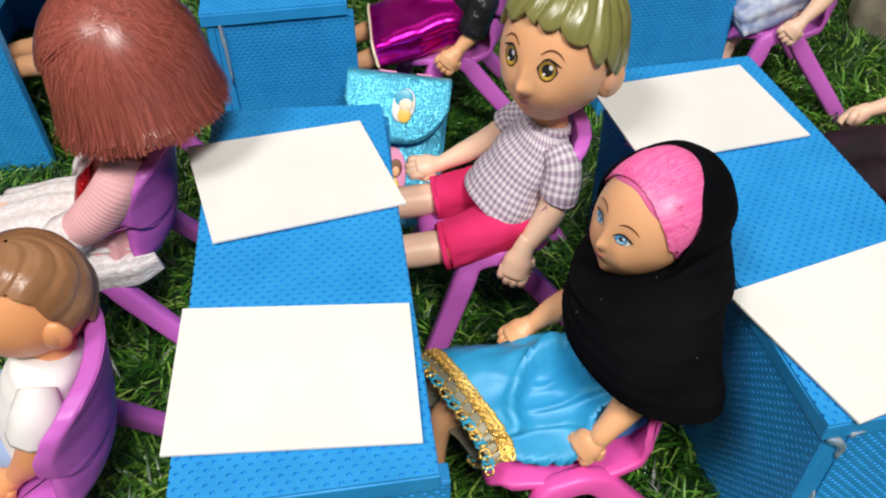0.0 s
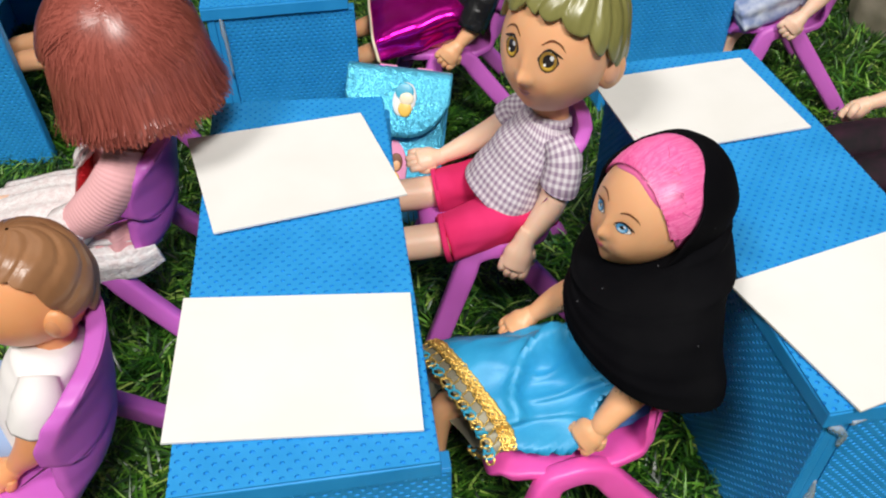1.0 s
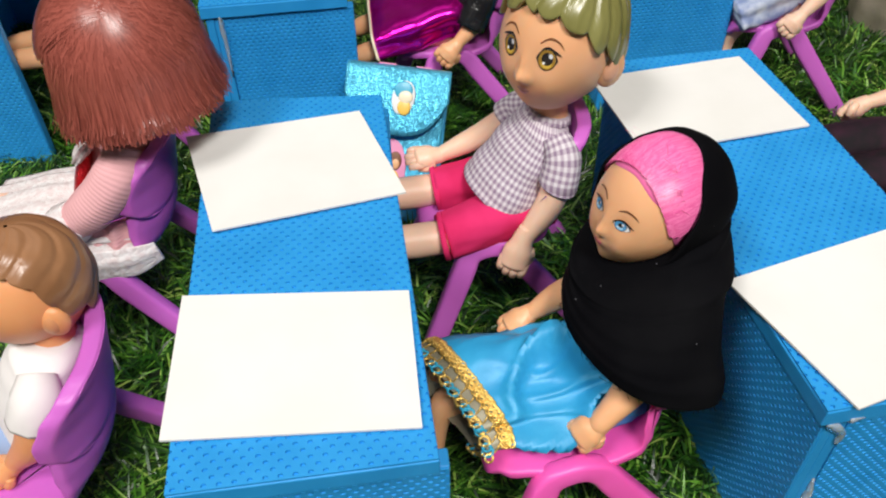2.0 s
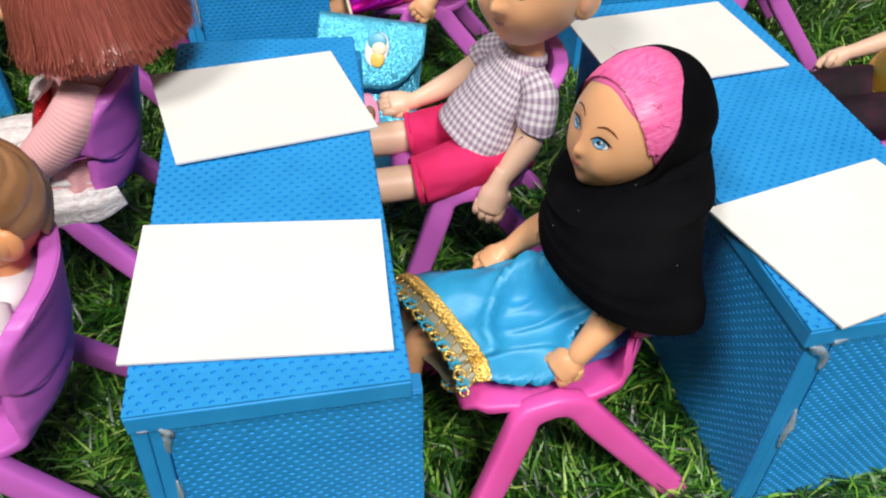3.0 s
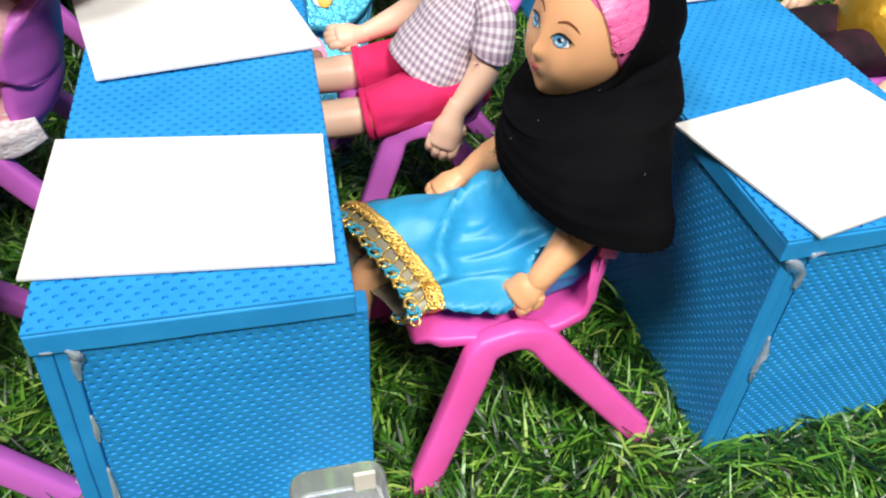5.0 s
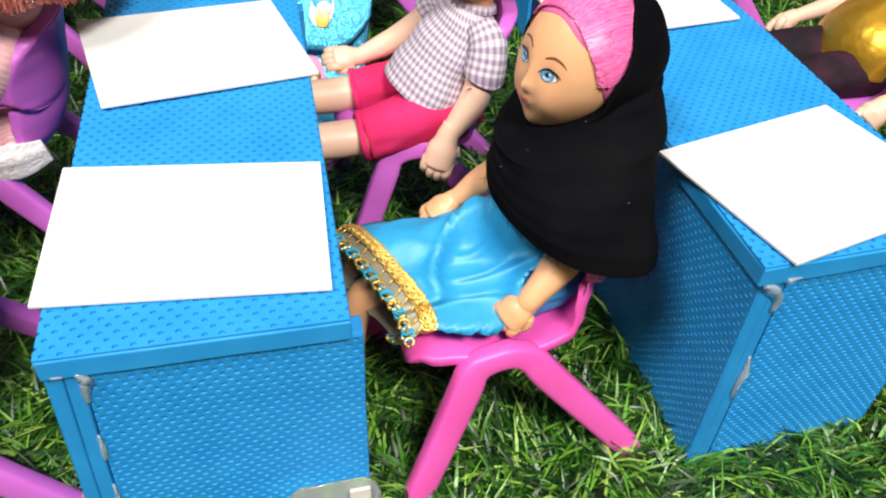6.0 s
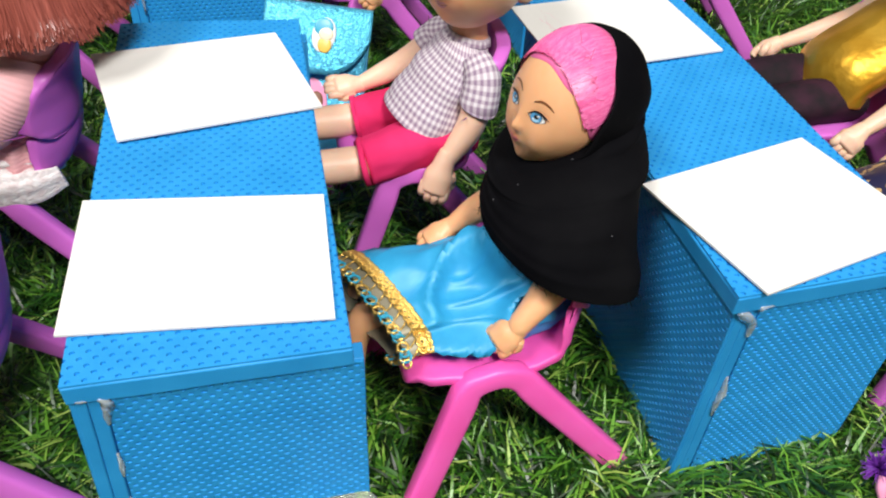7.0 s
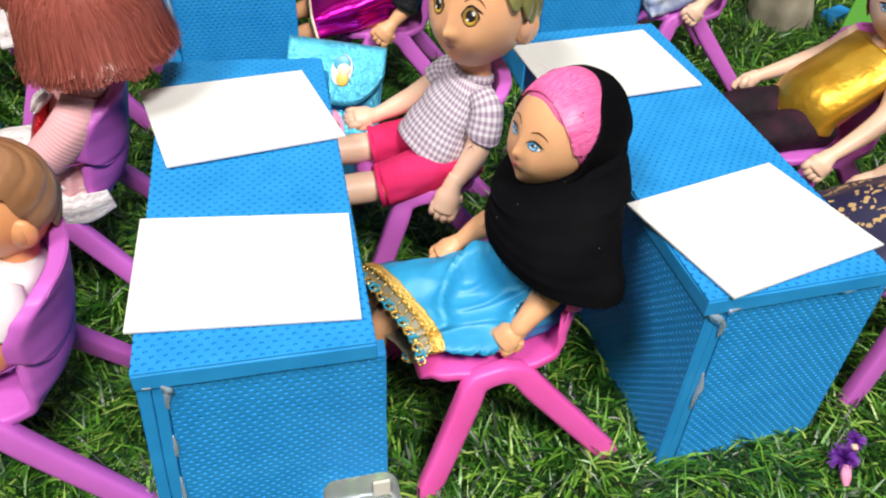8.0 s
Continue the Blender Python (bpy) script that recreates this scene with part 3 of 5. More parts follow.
def pitted(bm, origin, right, up, wide, tall, sag=False):
    """The mesh of bm with a dimpled skin added: staggered oval pits over a wide by tall rectangle, sunk along the inward normal."""
    me = bpy.data.meshes.new("foam")
    bm.to_mesh(me)
    bm.free()
    right, up = np.array(right, float), np.array(up, float)
    out = np.cross(right, up)
    cu, cv = (0.0035, 0.0021) if sag else (0.0040, 0.0024)
    nu, nv = int(wide / cu), int(tall / cv)
    cu, cv = wide / nu, tall / nv
    ang = np.arange(8) * np.pi / 4
    sq = np.stack([np.clip(np.cos(ang) * 1.5, -1, 1) * cu / 2, np.clip(np.sin(ang) * 1.5, -1, 1) * cv / 2, np.zeros(8)], 1)
    ring = np.stack([np.cos(ang) * 0.00085, np.sin(ang) * 0.00070, np.zeros(8)], 1)
    low = np.stack([np.cos(ang) * 0.00070, np.sin(ang) * 0.00058, np.full(8, -PIT)], 1)
    if sag:
        ring = np.stack([np.cos(ang) * 0.00100, np.sin(ang) * 0.00082, np.zeros(8)], 1)
        low = np.stack([np.cos(ang) * 0.00055, np.sin(ang) * 0.00018 - 0.00052, np.full(8, -0.00042)], 1)
    cell = np.concatenate([sq, ring, low])
    k = np.arange(8)
    k2 = (k + 1) % 8
    quads = np.concatenate([np.stack([k, k2, k2 + 8, k + 8], 1), np.stack([k + 8, k2 + 8, k2 + 16, k + 16], 1), np.array([[16, 17, 18, 19], [16, 19, 20, 23], [20, 21, 22, 23]])])
    cells = []
    for r in range(nv):
        half = r % 2
        for c in range(nu + half):
            q = cell.copy()
            x0 = (c + 0.5 - 0.5 * half) * cu
            q[:, 0] = np.clip(q[:, 0] + x0, 0, wide)
            q[:, 1] += (r + 0.5) * cv
            cells.append(q)
    loc = np.concatenate(cells)
    v = np.array(origin, float) + loc[:, :1] * right + loc[:, 1:2] * up + loc[:, 2:] * out
    f = (quads[None] + (np.arange(len(cells)) * 24)[:, None, None]).reshape(-1, 4)
    # the skin's rim
    e = np.array([(0, 0), (wide, 0), (wide, tall), (0, tall)])
    rim = np.concatenate([np.array(origin) + e[:, :1] * right + e[:, 1:] * up + out * d for d in (0.0, -PIT - 0.0002)])
    rf = np.array([(i, i + 4, (i + 1) % 4 + 4, (i + 1) % 4) for i in range(4)]) + len(v)
    v, f = np.concatenate([v, rim]), np.concatenate([f, rf])
    n0, l0, p0 = len(me.vertices), len(me.loops), len(me.polygons)
    co, li, st = np.zeros(n0 * 3), np.zeros(l0, int), np.zeros(p0, int)
    me.vertices.foreach_get("co", co)
    me.loops.foreach_get("vertex_index", li)
    me.polygons.foreach_get("loop_start", st)
    res = bpy.data.meshes.new("foam")
    res.vertices.add(n0 + len(v))
    res.vertices.foreach_set("co", np.concatenate([co, v.ravel()]))
    res.loops.add(l0 + f.size)
    res.loops.foreach_set("vertex_index", np.concatenate([li, (f + n0).ravel()]))
    res.polygons.add(p0 + len(f))
    res.polygons.foreach_set("loop_start", np.concatenate([st, l0 + 4 * np.arange(len(f))]))
    res.polygons.foreach_set("use_smooth", np.zeros(p0 + len(f), bool))
    res.update(calc_edges=True)
    res.materials.append(FOAM)
    bpy.data.meshes.remove(me)
    return res


def foam_part(name, me, parent):
    ob = new(name, me)
    ob.parent = parent
    return ob


def desk(x, y, turn, wide, long, label, taper=0.0, proud=0.003, side=0.0024, splay=0.0):
    """A toy desk of craft foam: top, laminated modesty panel along one side, two end panels."""
    root = tagged(new("desk"), label, "desk", "blue foam desks")
    root.matrix_world = pose(x, y, 0, 0, 0, turn)
    bm = block(wide, long, SLAB - PIT, None, 0.0005, 7, 0.0003, (0, 0, TOP - SLAB))
    me = pitted(bm, (0.0004, 0.0004, TOP), (1, 0, 0), (0, 1, 0), wide - 0.0008, long - 0.0008)
    for v in me.vertices:
        v.co.y -= taper * (v.co.x / wide) * (v.co.y / long)
        v.co.z += 0.0003 * math.sin(v.co.x * 60) * math.sin(v.co.y * 38)
    foam_part("tabletop", me, root)
    low = TOP - SLAB - 0.0006
    inner = side + 0.0086

    def lean(me, fade):
        for v in me.vertices:
            v.co.x += splay * (v.co.z - low) * (1 - (v.co.x - inner) / wide if fade else 1)
        return me

    me = pitted(block(0.0042 - PIT, long - 0.003, low, None, 0.0005, 5, 0.0003, (side + PIT, 0.0012, 0)), (side, long - 0.0022, 0.0004), (0, -1, 0), (0, 0, 1), long - 0.0038, low - 0.0008, True)
    foam_part("side_panel", lean(me, False), root)
    lean(part("side_panel", block(0.0042, long - 0.003, low - 0.0008, None, 0.0005, 5, 0.0004, (side + 0.00425, 0.0015, 0)), FOAM, root).data, False)
    span = wide - inner + proud
    me = pitted(block(span, 0.0070 - PIT, low, None, 0.0005, 5, 0.0003, (inner, 0.0016 + PIT, 0)), (inner + 0.0004, 0.0016, 0.0004), (1, 0, 0), (0, 0, 1), span - 0.0008, low - 0.0008, True)
    foam_part("end_panel", lean(me, True), root)
    lean(part("end_panel", block(wide - inner + proud * 0.8, 0.0070, low, None, 0.0006, 5, 0.0003, (inner, long - 0.0086 - taper * 0.5, 0)), FOAM, root).data, True)
    return root


desk_a = desk(-0.0745, 0.0, 2.2, 0.0752, 0.194, "blue dimpled craft foam desk with two white cards on it", 0.006, side=0.0004, splay=0.085)
blob(desk_a, [(0.0082, 0.0006, 0.0968, 0.0010), (0.0100, 0.0008, 0.0940, 0.0020), (0.0086, 0.0010, 0.0890, 0.0012), (0.0080, 0.0012, 0.0840, 0.0005)])
blob(desk_a, [(0.0068, 0.0012, 0.070, 0.0004), (0.0065, 0.0010, 0.064, 0.0010), (0.0058, 0.0012, 0.058, 0.0004)])
blob(desk_a, [(0.0048, 0.0012, 0.046, 0.0004), (0.0036, 0.0010, 0.030, 0.0012), (0.0024, 0.0012, 0.018, 0.0004)])
blob(desk_a, [(0.036, 0.0012, 0.0966, 0.0004), (0.045, 0.0010, 0.0962, 0.0009), (0.060, 0.0012, 0.0966, 0.0004)])
blob(desk_a, [(0.001, 0.0010, 0.0968, 0.0006), (0.004, 0.0006, 0.0964, 0.0010), (0.008, 0.0010, 0.0966, 0.0005)])
desk_b = desk(0.1132, 0.0054, 4.5, 0.0735, 0.199, "blue dimpled craft foam desk with drips of clear glue", 0.0, splay=-0.012)
blob(desk_b, [(0.0030, 0.0004, 0.0958, 0.0010), (0.0062, 0.0010, 0.0935, 0.0026), (0.0098, 0.0012, 0.0890, 0.0019), (0.0100, 0.0008, 0.0830, 0.0006)])
blob(desk_b, [(0.0095, 0.0006, 0.0966, 0.0018), (0.016, 0.0008, 0.0968, 0.0009), (0.030, 0.0012, 0.0968, 0.0005)])
blob(desk_b, [(0.0100, 0.0010, 0.062, 0.0005), (0.0104, 0.0006, 0.054, 0.0016), (0.0098, 0.0006, 0.048, 0.0013), (0.0104, 0.0010, 0.040, 0.0004)])
blob(desk_b, [(0.052, 0.0010, 0.0962, 0.0005), (0.058, 0.0006, 0.0958, 0.0010), (0.065, 0.0010, 0.0964, 0.0004)])
desk_c = desk(-0.0995, 0.2875, 3.0, 0.0790, 0.190, "blue dimpled craft foam desk standing behind a glittery bag")
blob(desk_c, [(0.0100, 0.0008, 0.0966, 0.0010), (0.0104, 0.0006, 0.088, 0.0016), (0.0104, 0.0010, 0.060, 0.0007)])
desk_d = desk(0.1300, 0.3080, 3.5, 0.0790, 0.190, "blue dimpled craft foam desk in the back row")
desk_e = desk(-0.2890, 0.2990, 1.0, 0.0750, 0.190, "blue dimpled craft foam desk of the side row")


# ---- cards ----
def card(label, fl, fr_, br, bl, lift):
    """A white card lying on a desk, its corners a little raised."""
    n = 10
    b = Body([PAPER])
    for side, z in ((0, 0.0), (1, 0.0008)):
        rows = []
        for i in range(n + 1):
            v = i / n
            row = []
            for j in range(n + 1):
                u = j / n
                p = (Vector(fl) * (1 - u) + Vector(fr_) * u) * (1 - v) + (Vector(bl) * (1 - u) + Vector(br) * u) * v
                edge = max(abs(u - 0.5), abs(v - 0.5)) * 2
                row.append(Vector((p.x, p.y, TOP + 0.0005 + z + lift * edge ** 4)))
            rows.append(row)
        vs = b.grid(rows, PAPER, closed=False, caps=False)
        if side == 0:
            under = vs
        else:
            rim = lambda g: g[0] + [r[-1] for r in g[1:]] + g[-1][-2::-1] + [r[0] for r in g[-2:0:-1]]
            a, c = rim(under), rim(vs)
            for k in range(len(a)):
                b.bm.faces.new((a[k], a[(k + 1) % len(a)], c[(k + 1) % len(a)], c[k]))
    bmesh.ops.recalc_face_normals(b.bm, faces=b.bm.faces)
    ob = new("card", mesh_of(b.bm, "card", [PAPER], False))
    return tagged(ob, label, "card", "white cards on the desks")


card("blank white card lying square on a blue desk", (-0.0775, 0.0168), (-0.0034, 0.0127), (-0.0033, 0.0666), (-0.0785, 0.0731), 0.0004)
card("blank white card lying askew on a blue desk", (-0.0719, 0.1045), (-0.0006, 0.1180), (-0.0167, 0.1755), (-0.0892, 0.1654), 0.0006)
card("blank white card on the far end of a blue desk", (0.0959, 0.1307), (0.1692, 0.1411), (0.1612, 0.1986), (0.0879, 0.1885), 0.0005)
card("blank white card turned cornerwise over a desk's edge", (0.1215, 0.0044), (0.1890, 0.0229), (0.1708, 0.0769), (0.1026, 0.0584), 0.0005)


# ---- chairs ----
def chair_shell(path, n=16, thick=0.0042):
    """A moulded shell along path rows (x, z, half width, curl)."""
    bm = bmesh.new()
    pts, rad = spline([(p[0], 0, p[1]) for p in path], [(p[2], p[3]) for p in path], 4)
    rows = []
    for i, p in enumerate(pts):
        d = (pts[min(i + 1, len(pts) - 1)] - pts[max(i - 1, 0)]).normalized()
        nrm = Vector((-d.z, 0, d.x))
        w, c = rad[i]
        rows.append((p, nrm, w, c))
    top, bot = [], []
    for p, nrm, w, c in rows:
        a, b_ = [], []
        for j in range(n + 1):
            s = 2 * j / n - 1
            q = p + Vector((0, s * w, 0)) + nrm * (c * abs(s) ** 2.2)
            a.append(bm.verts.new(q + nrm * thick / 2))
            b_.append(bm.verts.new(q - nrm * thick / 2))
        top.append(a)
        bot.append(b_)
    R, C = len(rows), n + 1
    for i in range(R - 1):
        for j in range(C - 1):
            bm.faces.new((top[i][j], top[i + 1][j], top[i + 1][j + 1], top[i][j + 1]))
            bm.faces.new((bot[i][j], bot[i][j + 1], bot[i + 1][j + 1], bot[i + 1][j]))
        bm.faces.new((top[i][0], bot[i][0], bot[i + 1][0], top[i + 1][0]))
        bm.faces.new((top[i][-1], top[i + 1][-1], bot[i + 1][-1], bot[i][-1]))
    for j in range(C - 1):
        bm.faces.new((top[0][j], top[0][j + 1], bot[0][j + 1], bot[0][j]))
        bm.faces.new((top[-1][j], bot[-1][j], bot[-1][j + 1], top[-1][j + 1]))
    bmesh.ops.recalc_face_normals(bm, faces=bm.faces)
    sharp = [e for e in bm.edges if e.calc_face_angle(0) > 0.8]
    bmesh.ops.bevel(bm, geom=sharp, offset=0.0011, segments=2, profile=0.5, affect="EDGES")
    return bm


def bar(points, wide, thick, n_up=(0, 1, 0)):
    """A flat moulded bar with rounded edges and ends along points."""
    bm = bmesh.new()
    wides = wide if isinstance(wide, (list, tuple)) else [wide] * len(points)
    pts, rad = spline(points, list(wides), 4)
    d0, d1 = (pts[0] - pts[1]).normalized(), (pts[-1] - pts[-2]).normalized()
    pts = [pts[0] + d0 * 0.0009] + pts + [pts[-1] + d1 * 0.0009]
    rad = [rad[0] * 0.74] + rad + [rad[-1] * 0.74]
    ring, k, e = [], 20, 0.50
    for i, p in enumerate(pts):
        d = (pts[min(i + 1, len(pts) - 1)] - pts[max(i - 1, 0)]).normalized()
        s = d.cross(Vector(n_up)).normalized()
        y = s.cross(d)
        th = thick * (0.74 if i in (0, len(pts) - 1) else 1)
        row = []
        for j in range(k):
            a = 2 * math.pi * j / k
            ca, sa = math.cos(a), math.sin(a)
            row.append(bm.verts.new(p + s * (math.copysign(abs(ca) ** e, ca) * rad[i] / 2) + y * (math.copysign(abs(sa) ** e, sa) * th / 2)))
        ring.append(row)
    for i in range(len(ring) - 1):
        for j in range(k):
            bm.faces.new((ring[i][j], ring[i][(j + 1) % k], ring[i + 1][(j + 1) % k], ring[i + 1][j]))
    bm.faces.new(ring[0][::-1])
    bm.faces.new(ring[-1])
    bmesh.ops.recalc_face_normals(bm, faces=bm.faces)
    return bm


SEAT_PATH = [(-0.0415, 0.0515, 0.019, 0.0), (-0.0405, 0.0560, 0.0225, 0.0), (-0.034, 0.0580, 0.0265, 0.0), (-0.018, 0.0572, 0.0290, 0.0005), (-0.003, 0.0560, 0.0290, 0.0015),
             (0.008, 0.0568, 0.0288, 0.004), (0.0160, 0.0615, 0.0284, 0.009), (0.0208, 0.0700, 0.0276, 0.012), (0.0230, 0.0800, 0.0262, 0.013)]
BACK_PATH = [(0.0205, 0.0770, 0.0240, 0.0070), (0.0222, 0.0800, 0.0278, 0.0105), (0.0235, 0.0845, 0.0296, 0.0132), (0.0248, 0.0920, 0.0300, 0.0138), (0.0262, 0.1000, 0.0288, 0.0110), (0.0272, 0.1060, 0.0250, 0.0066), (0.0276, 0.1095, 0.0180, 0.0025)]


def chair(material, label):
    root = tagged(new("chair"), label, "chair", "toy chairs at the desks")
    part("seat", chair_shell(SEAT_PATH), material, root, "", True)
    part("backrest", chair_shell(BACK_PATH, 20, 0.0060), material, root, "", True)
    for s in (-1, 1):
        nrm = (0, s * 0.98, 0.18)
        part("leg_frame", bar([(-0.0445, s * 0.0375, 0.0000), (-0.0365, s * 0.0345, 0.0220), (-0.0272, s * 0.0305, 0.0470), (-0.0237, s * 0.0288, 0.0555), (-0.0175, s * 0.0283, 0.0580), (-0.0110, s * 0.0283, 0.0582), (-0.0050, s * 0.0288, 0.0550), (0.0010, s * 0.0305, 0.0470), (0.0205, s * 0.0345, 0.0220), (0.0375, s * 0.0375, 0.0000)], [0.0096, 0.0100, 0.0104, 0.0098, 0.0084, 0.0084, 0.0098, 0.0104, 0.0100, 0.0096], 0.0074, nrm), material, root, "", True)
    return root


chair_purple = chair(PURPLE, "purple moulded plastic toy chair with splayed legs")
chair_purple.matrix_world = pose(0.0490, 0.1620, 0, 0, 0, 2)
pink_chair = chair(PINKCH, "bright pink moulded plastic toy chair with splayed legs")
pink_chair.matrix_world = pose(0.0590, 0.0512, 0, 0, 0, 6)
for x, y, turn in ((-0.1250, 0.1690, 0), (-0.1300, 0.0530, 6), (0.0500, 0.3290, 3), (0.2560, 0.3300, -4), (0.2620, 0.1640, 4), (0.2575, 0.0680, 6), (-0.1480, 0.3300, 0)):
    copy_thing(chair_purple, pose(x, y, 0, 0, 0, turn))


# ---- dolls ----
def sculpted_head(nose, mouth, chin, jaw=0.34, flat=0.0, nose_z=-0.28, nose_w=0.10, lip_z=-0.50):
    """A head with brow, nose, lips and chin raised from the skin; jaw: how far it narrows, flat: how level the face is."""
    def shape(d):
        k = 1.0 - jaw * max(0.0, -d.z - 0.15) ** 1.3 * (1 if d.y > -0.2 else 0.6)
        v = Vector((d.x * k, d.y * (1 - 0.04 * max(0, -d.z)), d.z))
        if d.y <= 0:
            return v

        def bump(x, z, wx, wz):
            return math.exp(-((d.x - x) / wx) ** 2 - ((d.z - z) / wz) ** 2)
        out = nose * bump(0, nose_z, nose_w, 0.085) + 0.40 * nose * bump(0, nose_z + 0.16, nose_w * 0.7, 0.15)
        out += 0.30 * nose * (bump(-nose_w, nose_z - 0.02, 0.05, 0.05) + bump(nose_w, nose_z - 0.02, 0.05, 0.05))
        out += mouth * (bump(0, lip_z, 0.16, 0.045) + 1.1 * bump(0, lip_z - 0.07, 0.13, 0.045)) + chin * bump(0, -0.84, 0.22, 0.12)
        out -= 0.5 * mouth * bump(0, lip_z - 0.16, 0.16, 0.05)
        out -= 0.045 * (bump(-0.36, 0.02, 0.17, 0.13) + bump(0.36, 0.02, 0.17, 0.13))
        out += 0.05 * (bump(-0.46, -0.40, 0.22, 0.20) + bump(0.46, -0.40, 0.22, 0.20))
        out += flat * (1 - d.y) * d.y * 1.2
        return v + Vector((0, out, 0))
    return shape


def doll_black_scarf():
    b = Body([SKIN])
    c, R = Vector((0.0738, 0.0665, 0.1350)), (0.0158, 0.0184, 0.0230)
    fr = axes((-0.885, -0.435, 0.17), (0.20, -0.06, 1))
    h = Head(b, c, fr, R, sculpted_head(0.14, 0.05, 0.09, 0.33, 0.12, -0.24, 0.09, -0.43), SKIN)
    face(h, EYEB, EYELINE, LIP, BROW, gap=0.33, z=0.02, rx=0.165, rz=0.085, iris_r=0.105, pupil_r=0.045, mouth=-0.465, lip_w=0.125, brow_up=2.5, look_=0.02)
    # pink hair combed back from the brow
    rng = random.Random(3)
    b.cap(c, tuple(r * 1.03 for r in R), PINKHAIR, fr, (0, -0.3, 1), rim_edge(66, 74, 99, 98, 92))
    for k in range(2600):
        x = rng.uniform(-0.95, 0.95)
        start = Vector((x, 0.66 - 0.36 * x * x + rng.uniform(-0.16, 0.06), 0.70 - 0.68 * x * x)).normalized()
        end = Vector((x * 1.05, -0.6, 0.75 - 0.3 * x * x)).normalized()
        r = 1.045 + rng.uniform(0, 0.045)
        pts = []
        for i in range(6):
            d = start.lerp(end, i / 5).normalized() * r
            pts.append(c + fr @ Vector((d.x * R[0], d.y * R[1], d.z * R[2])))
        b.ribbon(pts, 0.00026, PINKHAIR, lambda p: p - c)
    for k in range(14):
        x = rng.uniform(-0.9, 0.5)
        d = Vector((x, 0.30, 0.80 - 0.5 * x * x)).normalized()
        bend = Vector((rng.uniform(-0.5, 0.5), rng.uniform(0.1, 0.9), rng.uniform(-0.3, 0.4)))
        pts = [c + fr @ Vector(((d.x + bend.x * t * t * 0.4) * R[0] * (1.06 + 0.22 * t), (d.y + bend.y * t * t * 0.4) * R[1] * (1.06 + 0.22 * t), (d.z + bend.z * t * t * 0.4) * R[2] * (1.06 + 0.22 * t))) for t in (0, 0.25, 0.5, 0.75, 1.0)]
        b.ribbon(pts, 0.00010, PINKHAIR, lambda p: p - c)
    # hood of the scarf, open round the face
    def hood(d):
        wav = 1 + 0.03 * noise.noise(d * 2.5)
        back = 1 + 0.24 * max(0, -d.y) + 0.05 * max(0, d.z)
        return d * wav * back
    HR = (0.0200, 0.0218, 0.0230)
    hc = c + fr @ Vector((0, -0.0016, -0.0008))
    b.cap(hc, HR, BLACKCL, fr, (0, -1, 0.05), rim_edge(78, 91, 107, 118, 124), hood, 64, 24, 0.94)
    # drape over the shoulders: rings that tilt from the nape to the chin, with the edge of a second layer across the breast
    rows = []
    levels = [(0.1320, 0.0830, 0.0700, 0.0150, 0.0165, 0.0140), (0.1275, 0.0790, 0.0672, 0.0208, 0.0215, 0.0130), (0.1225, 0.0768, 0.0645, 0.0232, 0.0240, 0.0110), (0.1170, 0.0748, 0.0605, 0.0240, 0.0272, 0.0080), (0.1110, 0.0730, 0.0570, 0.0240, 0.0302, 0.0045), (0.1045, 0.0716, 0.0550, 0.0238, 0.0325, 0.0010), (0.1000, 0.0712, 0.0542, 0.0238, 0.0340, -0.0010), (0.0955, 0.0712, 0.0540, 0.0242, 0.0352, -0.0020)]
    ctr, rad = spline([(x, y, z) for z, x, y, rx, ry, ti in levels], [(rx, ry, ti) for z, x, y, rx, ry, ti in levels], 8)
    n = 96
    for li, (p, (rx, ry, tilt)) in enumerate(zip(ctr, rad)):
        u = li / (len(ctr) - 1)
        low = max(0.0, (u - 0.45) / 0.55)
        row = []
        for j in range(n):
            a = 2 * math.pi * j / n
            ca, sa = math.cos(a), math.sin(a)
            q = 1 + 0.020 * low * math.sin(4 * a + 1) + 0.030 * noise.noise(Vector((ca * 1.6, sa * 1.6, u * 3)))
            edge_u = 0.40 + 0.05 * math.sin(a + 0.6)
            over = u - edge_u
            fold = 0.0017 * (math.exp(over / 0.14) if over < 0 else math.exp(-over / 0.022))
            swag = 0.0004 * math.sin(min(1.0, u / edge_u) * 2 * math.pi * 1.5 + 0.7 * sa) * (1 - low)
            box = (abs(ca) ** 5 + abs(sa) ** 5) ** (-1 / 5) if ca > 0 else 1.0
            box = 1 + (box - 1) * min(1, max(0, low - 0.15) * 1.6)
            zz = p.z + tilt * (ca if ca < 0 else 0.25 * ca) + (0.003 * max(0, -ca) - 0.006 * max(0, ca) - 0.001 * max(0, -sa)) * low
            row.append(Vector((p.x + (rx * q * box + fold + swag) * ca, p.y + (ry * q * box + fold + swag) * sa, zz)))
        rows.append(row)
    b.grid(rows, BLACKCL, caps=False)
    b.grid([[p + (Vector((0.0765, 0.054, p.z)) - p) * 0.045 for p in r] for r in rows[20:]], BLACKCL, caps=False)
    # loose threads along the cut hem
    for k in range(60):
        p = rows[-1][rng.randrange(36, 84)]
        b.ribbon([p + Vector((0, 0, 0.001)), p + Vector((rng.gauss(0, 0.0006), rng.gauss(0, 0.0006), -0.0006)), p + Vector((rng.gauss(0, 0.0010), rng.gauss(0, 0.0010), -rng.uniform(0.0006, 0.0020)))], 0.00010, BLACKCL, lambda p: (0.3, -1, 0.4))
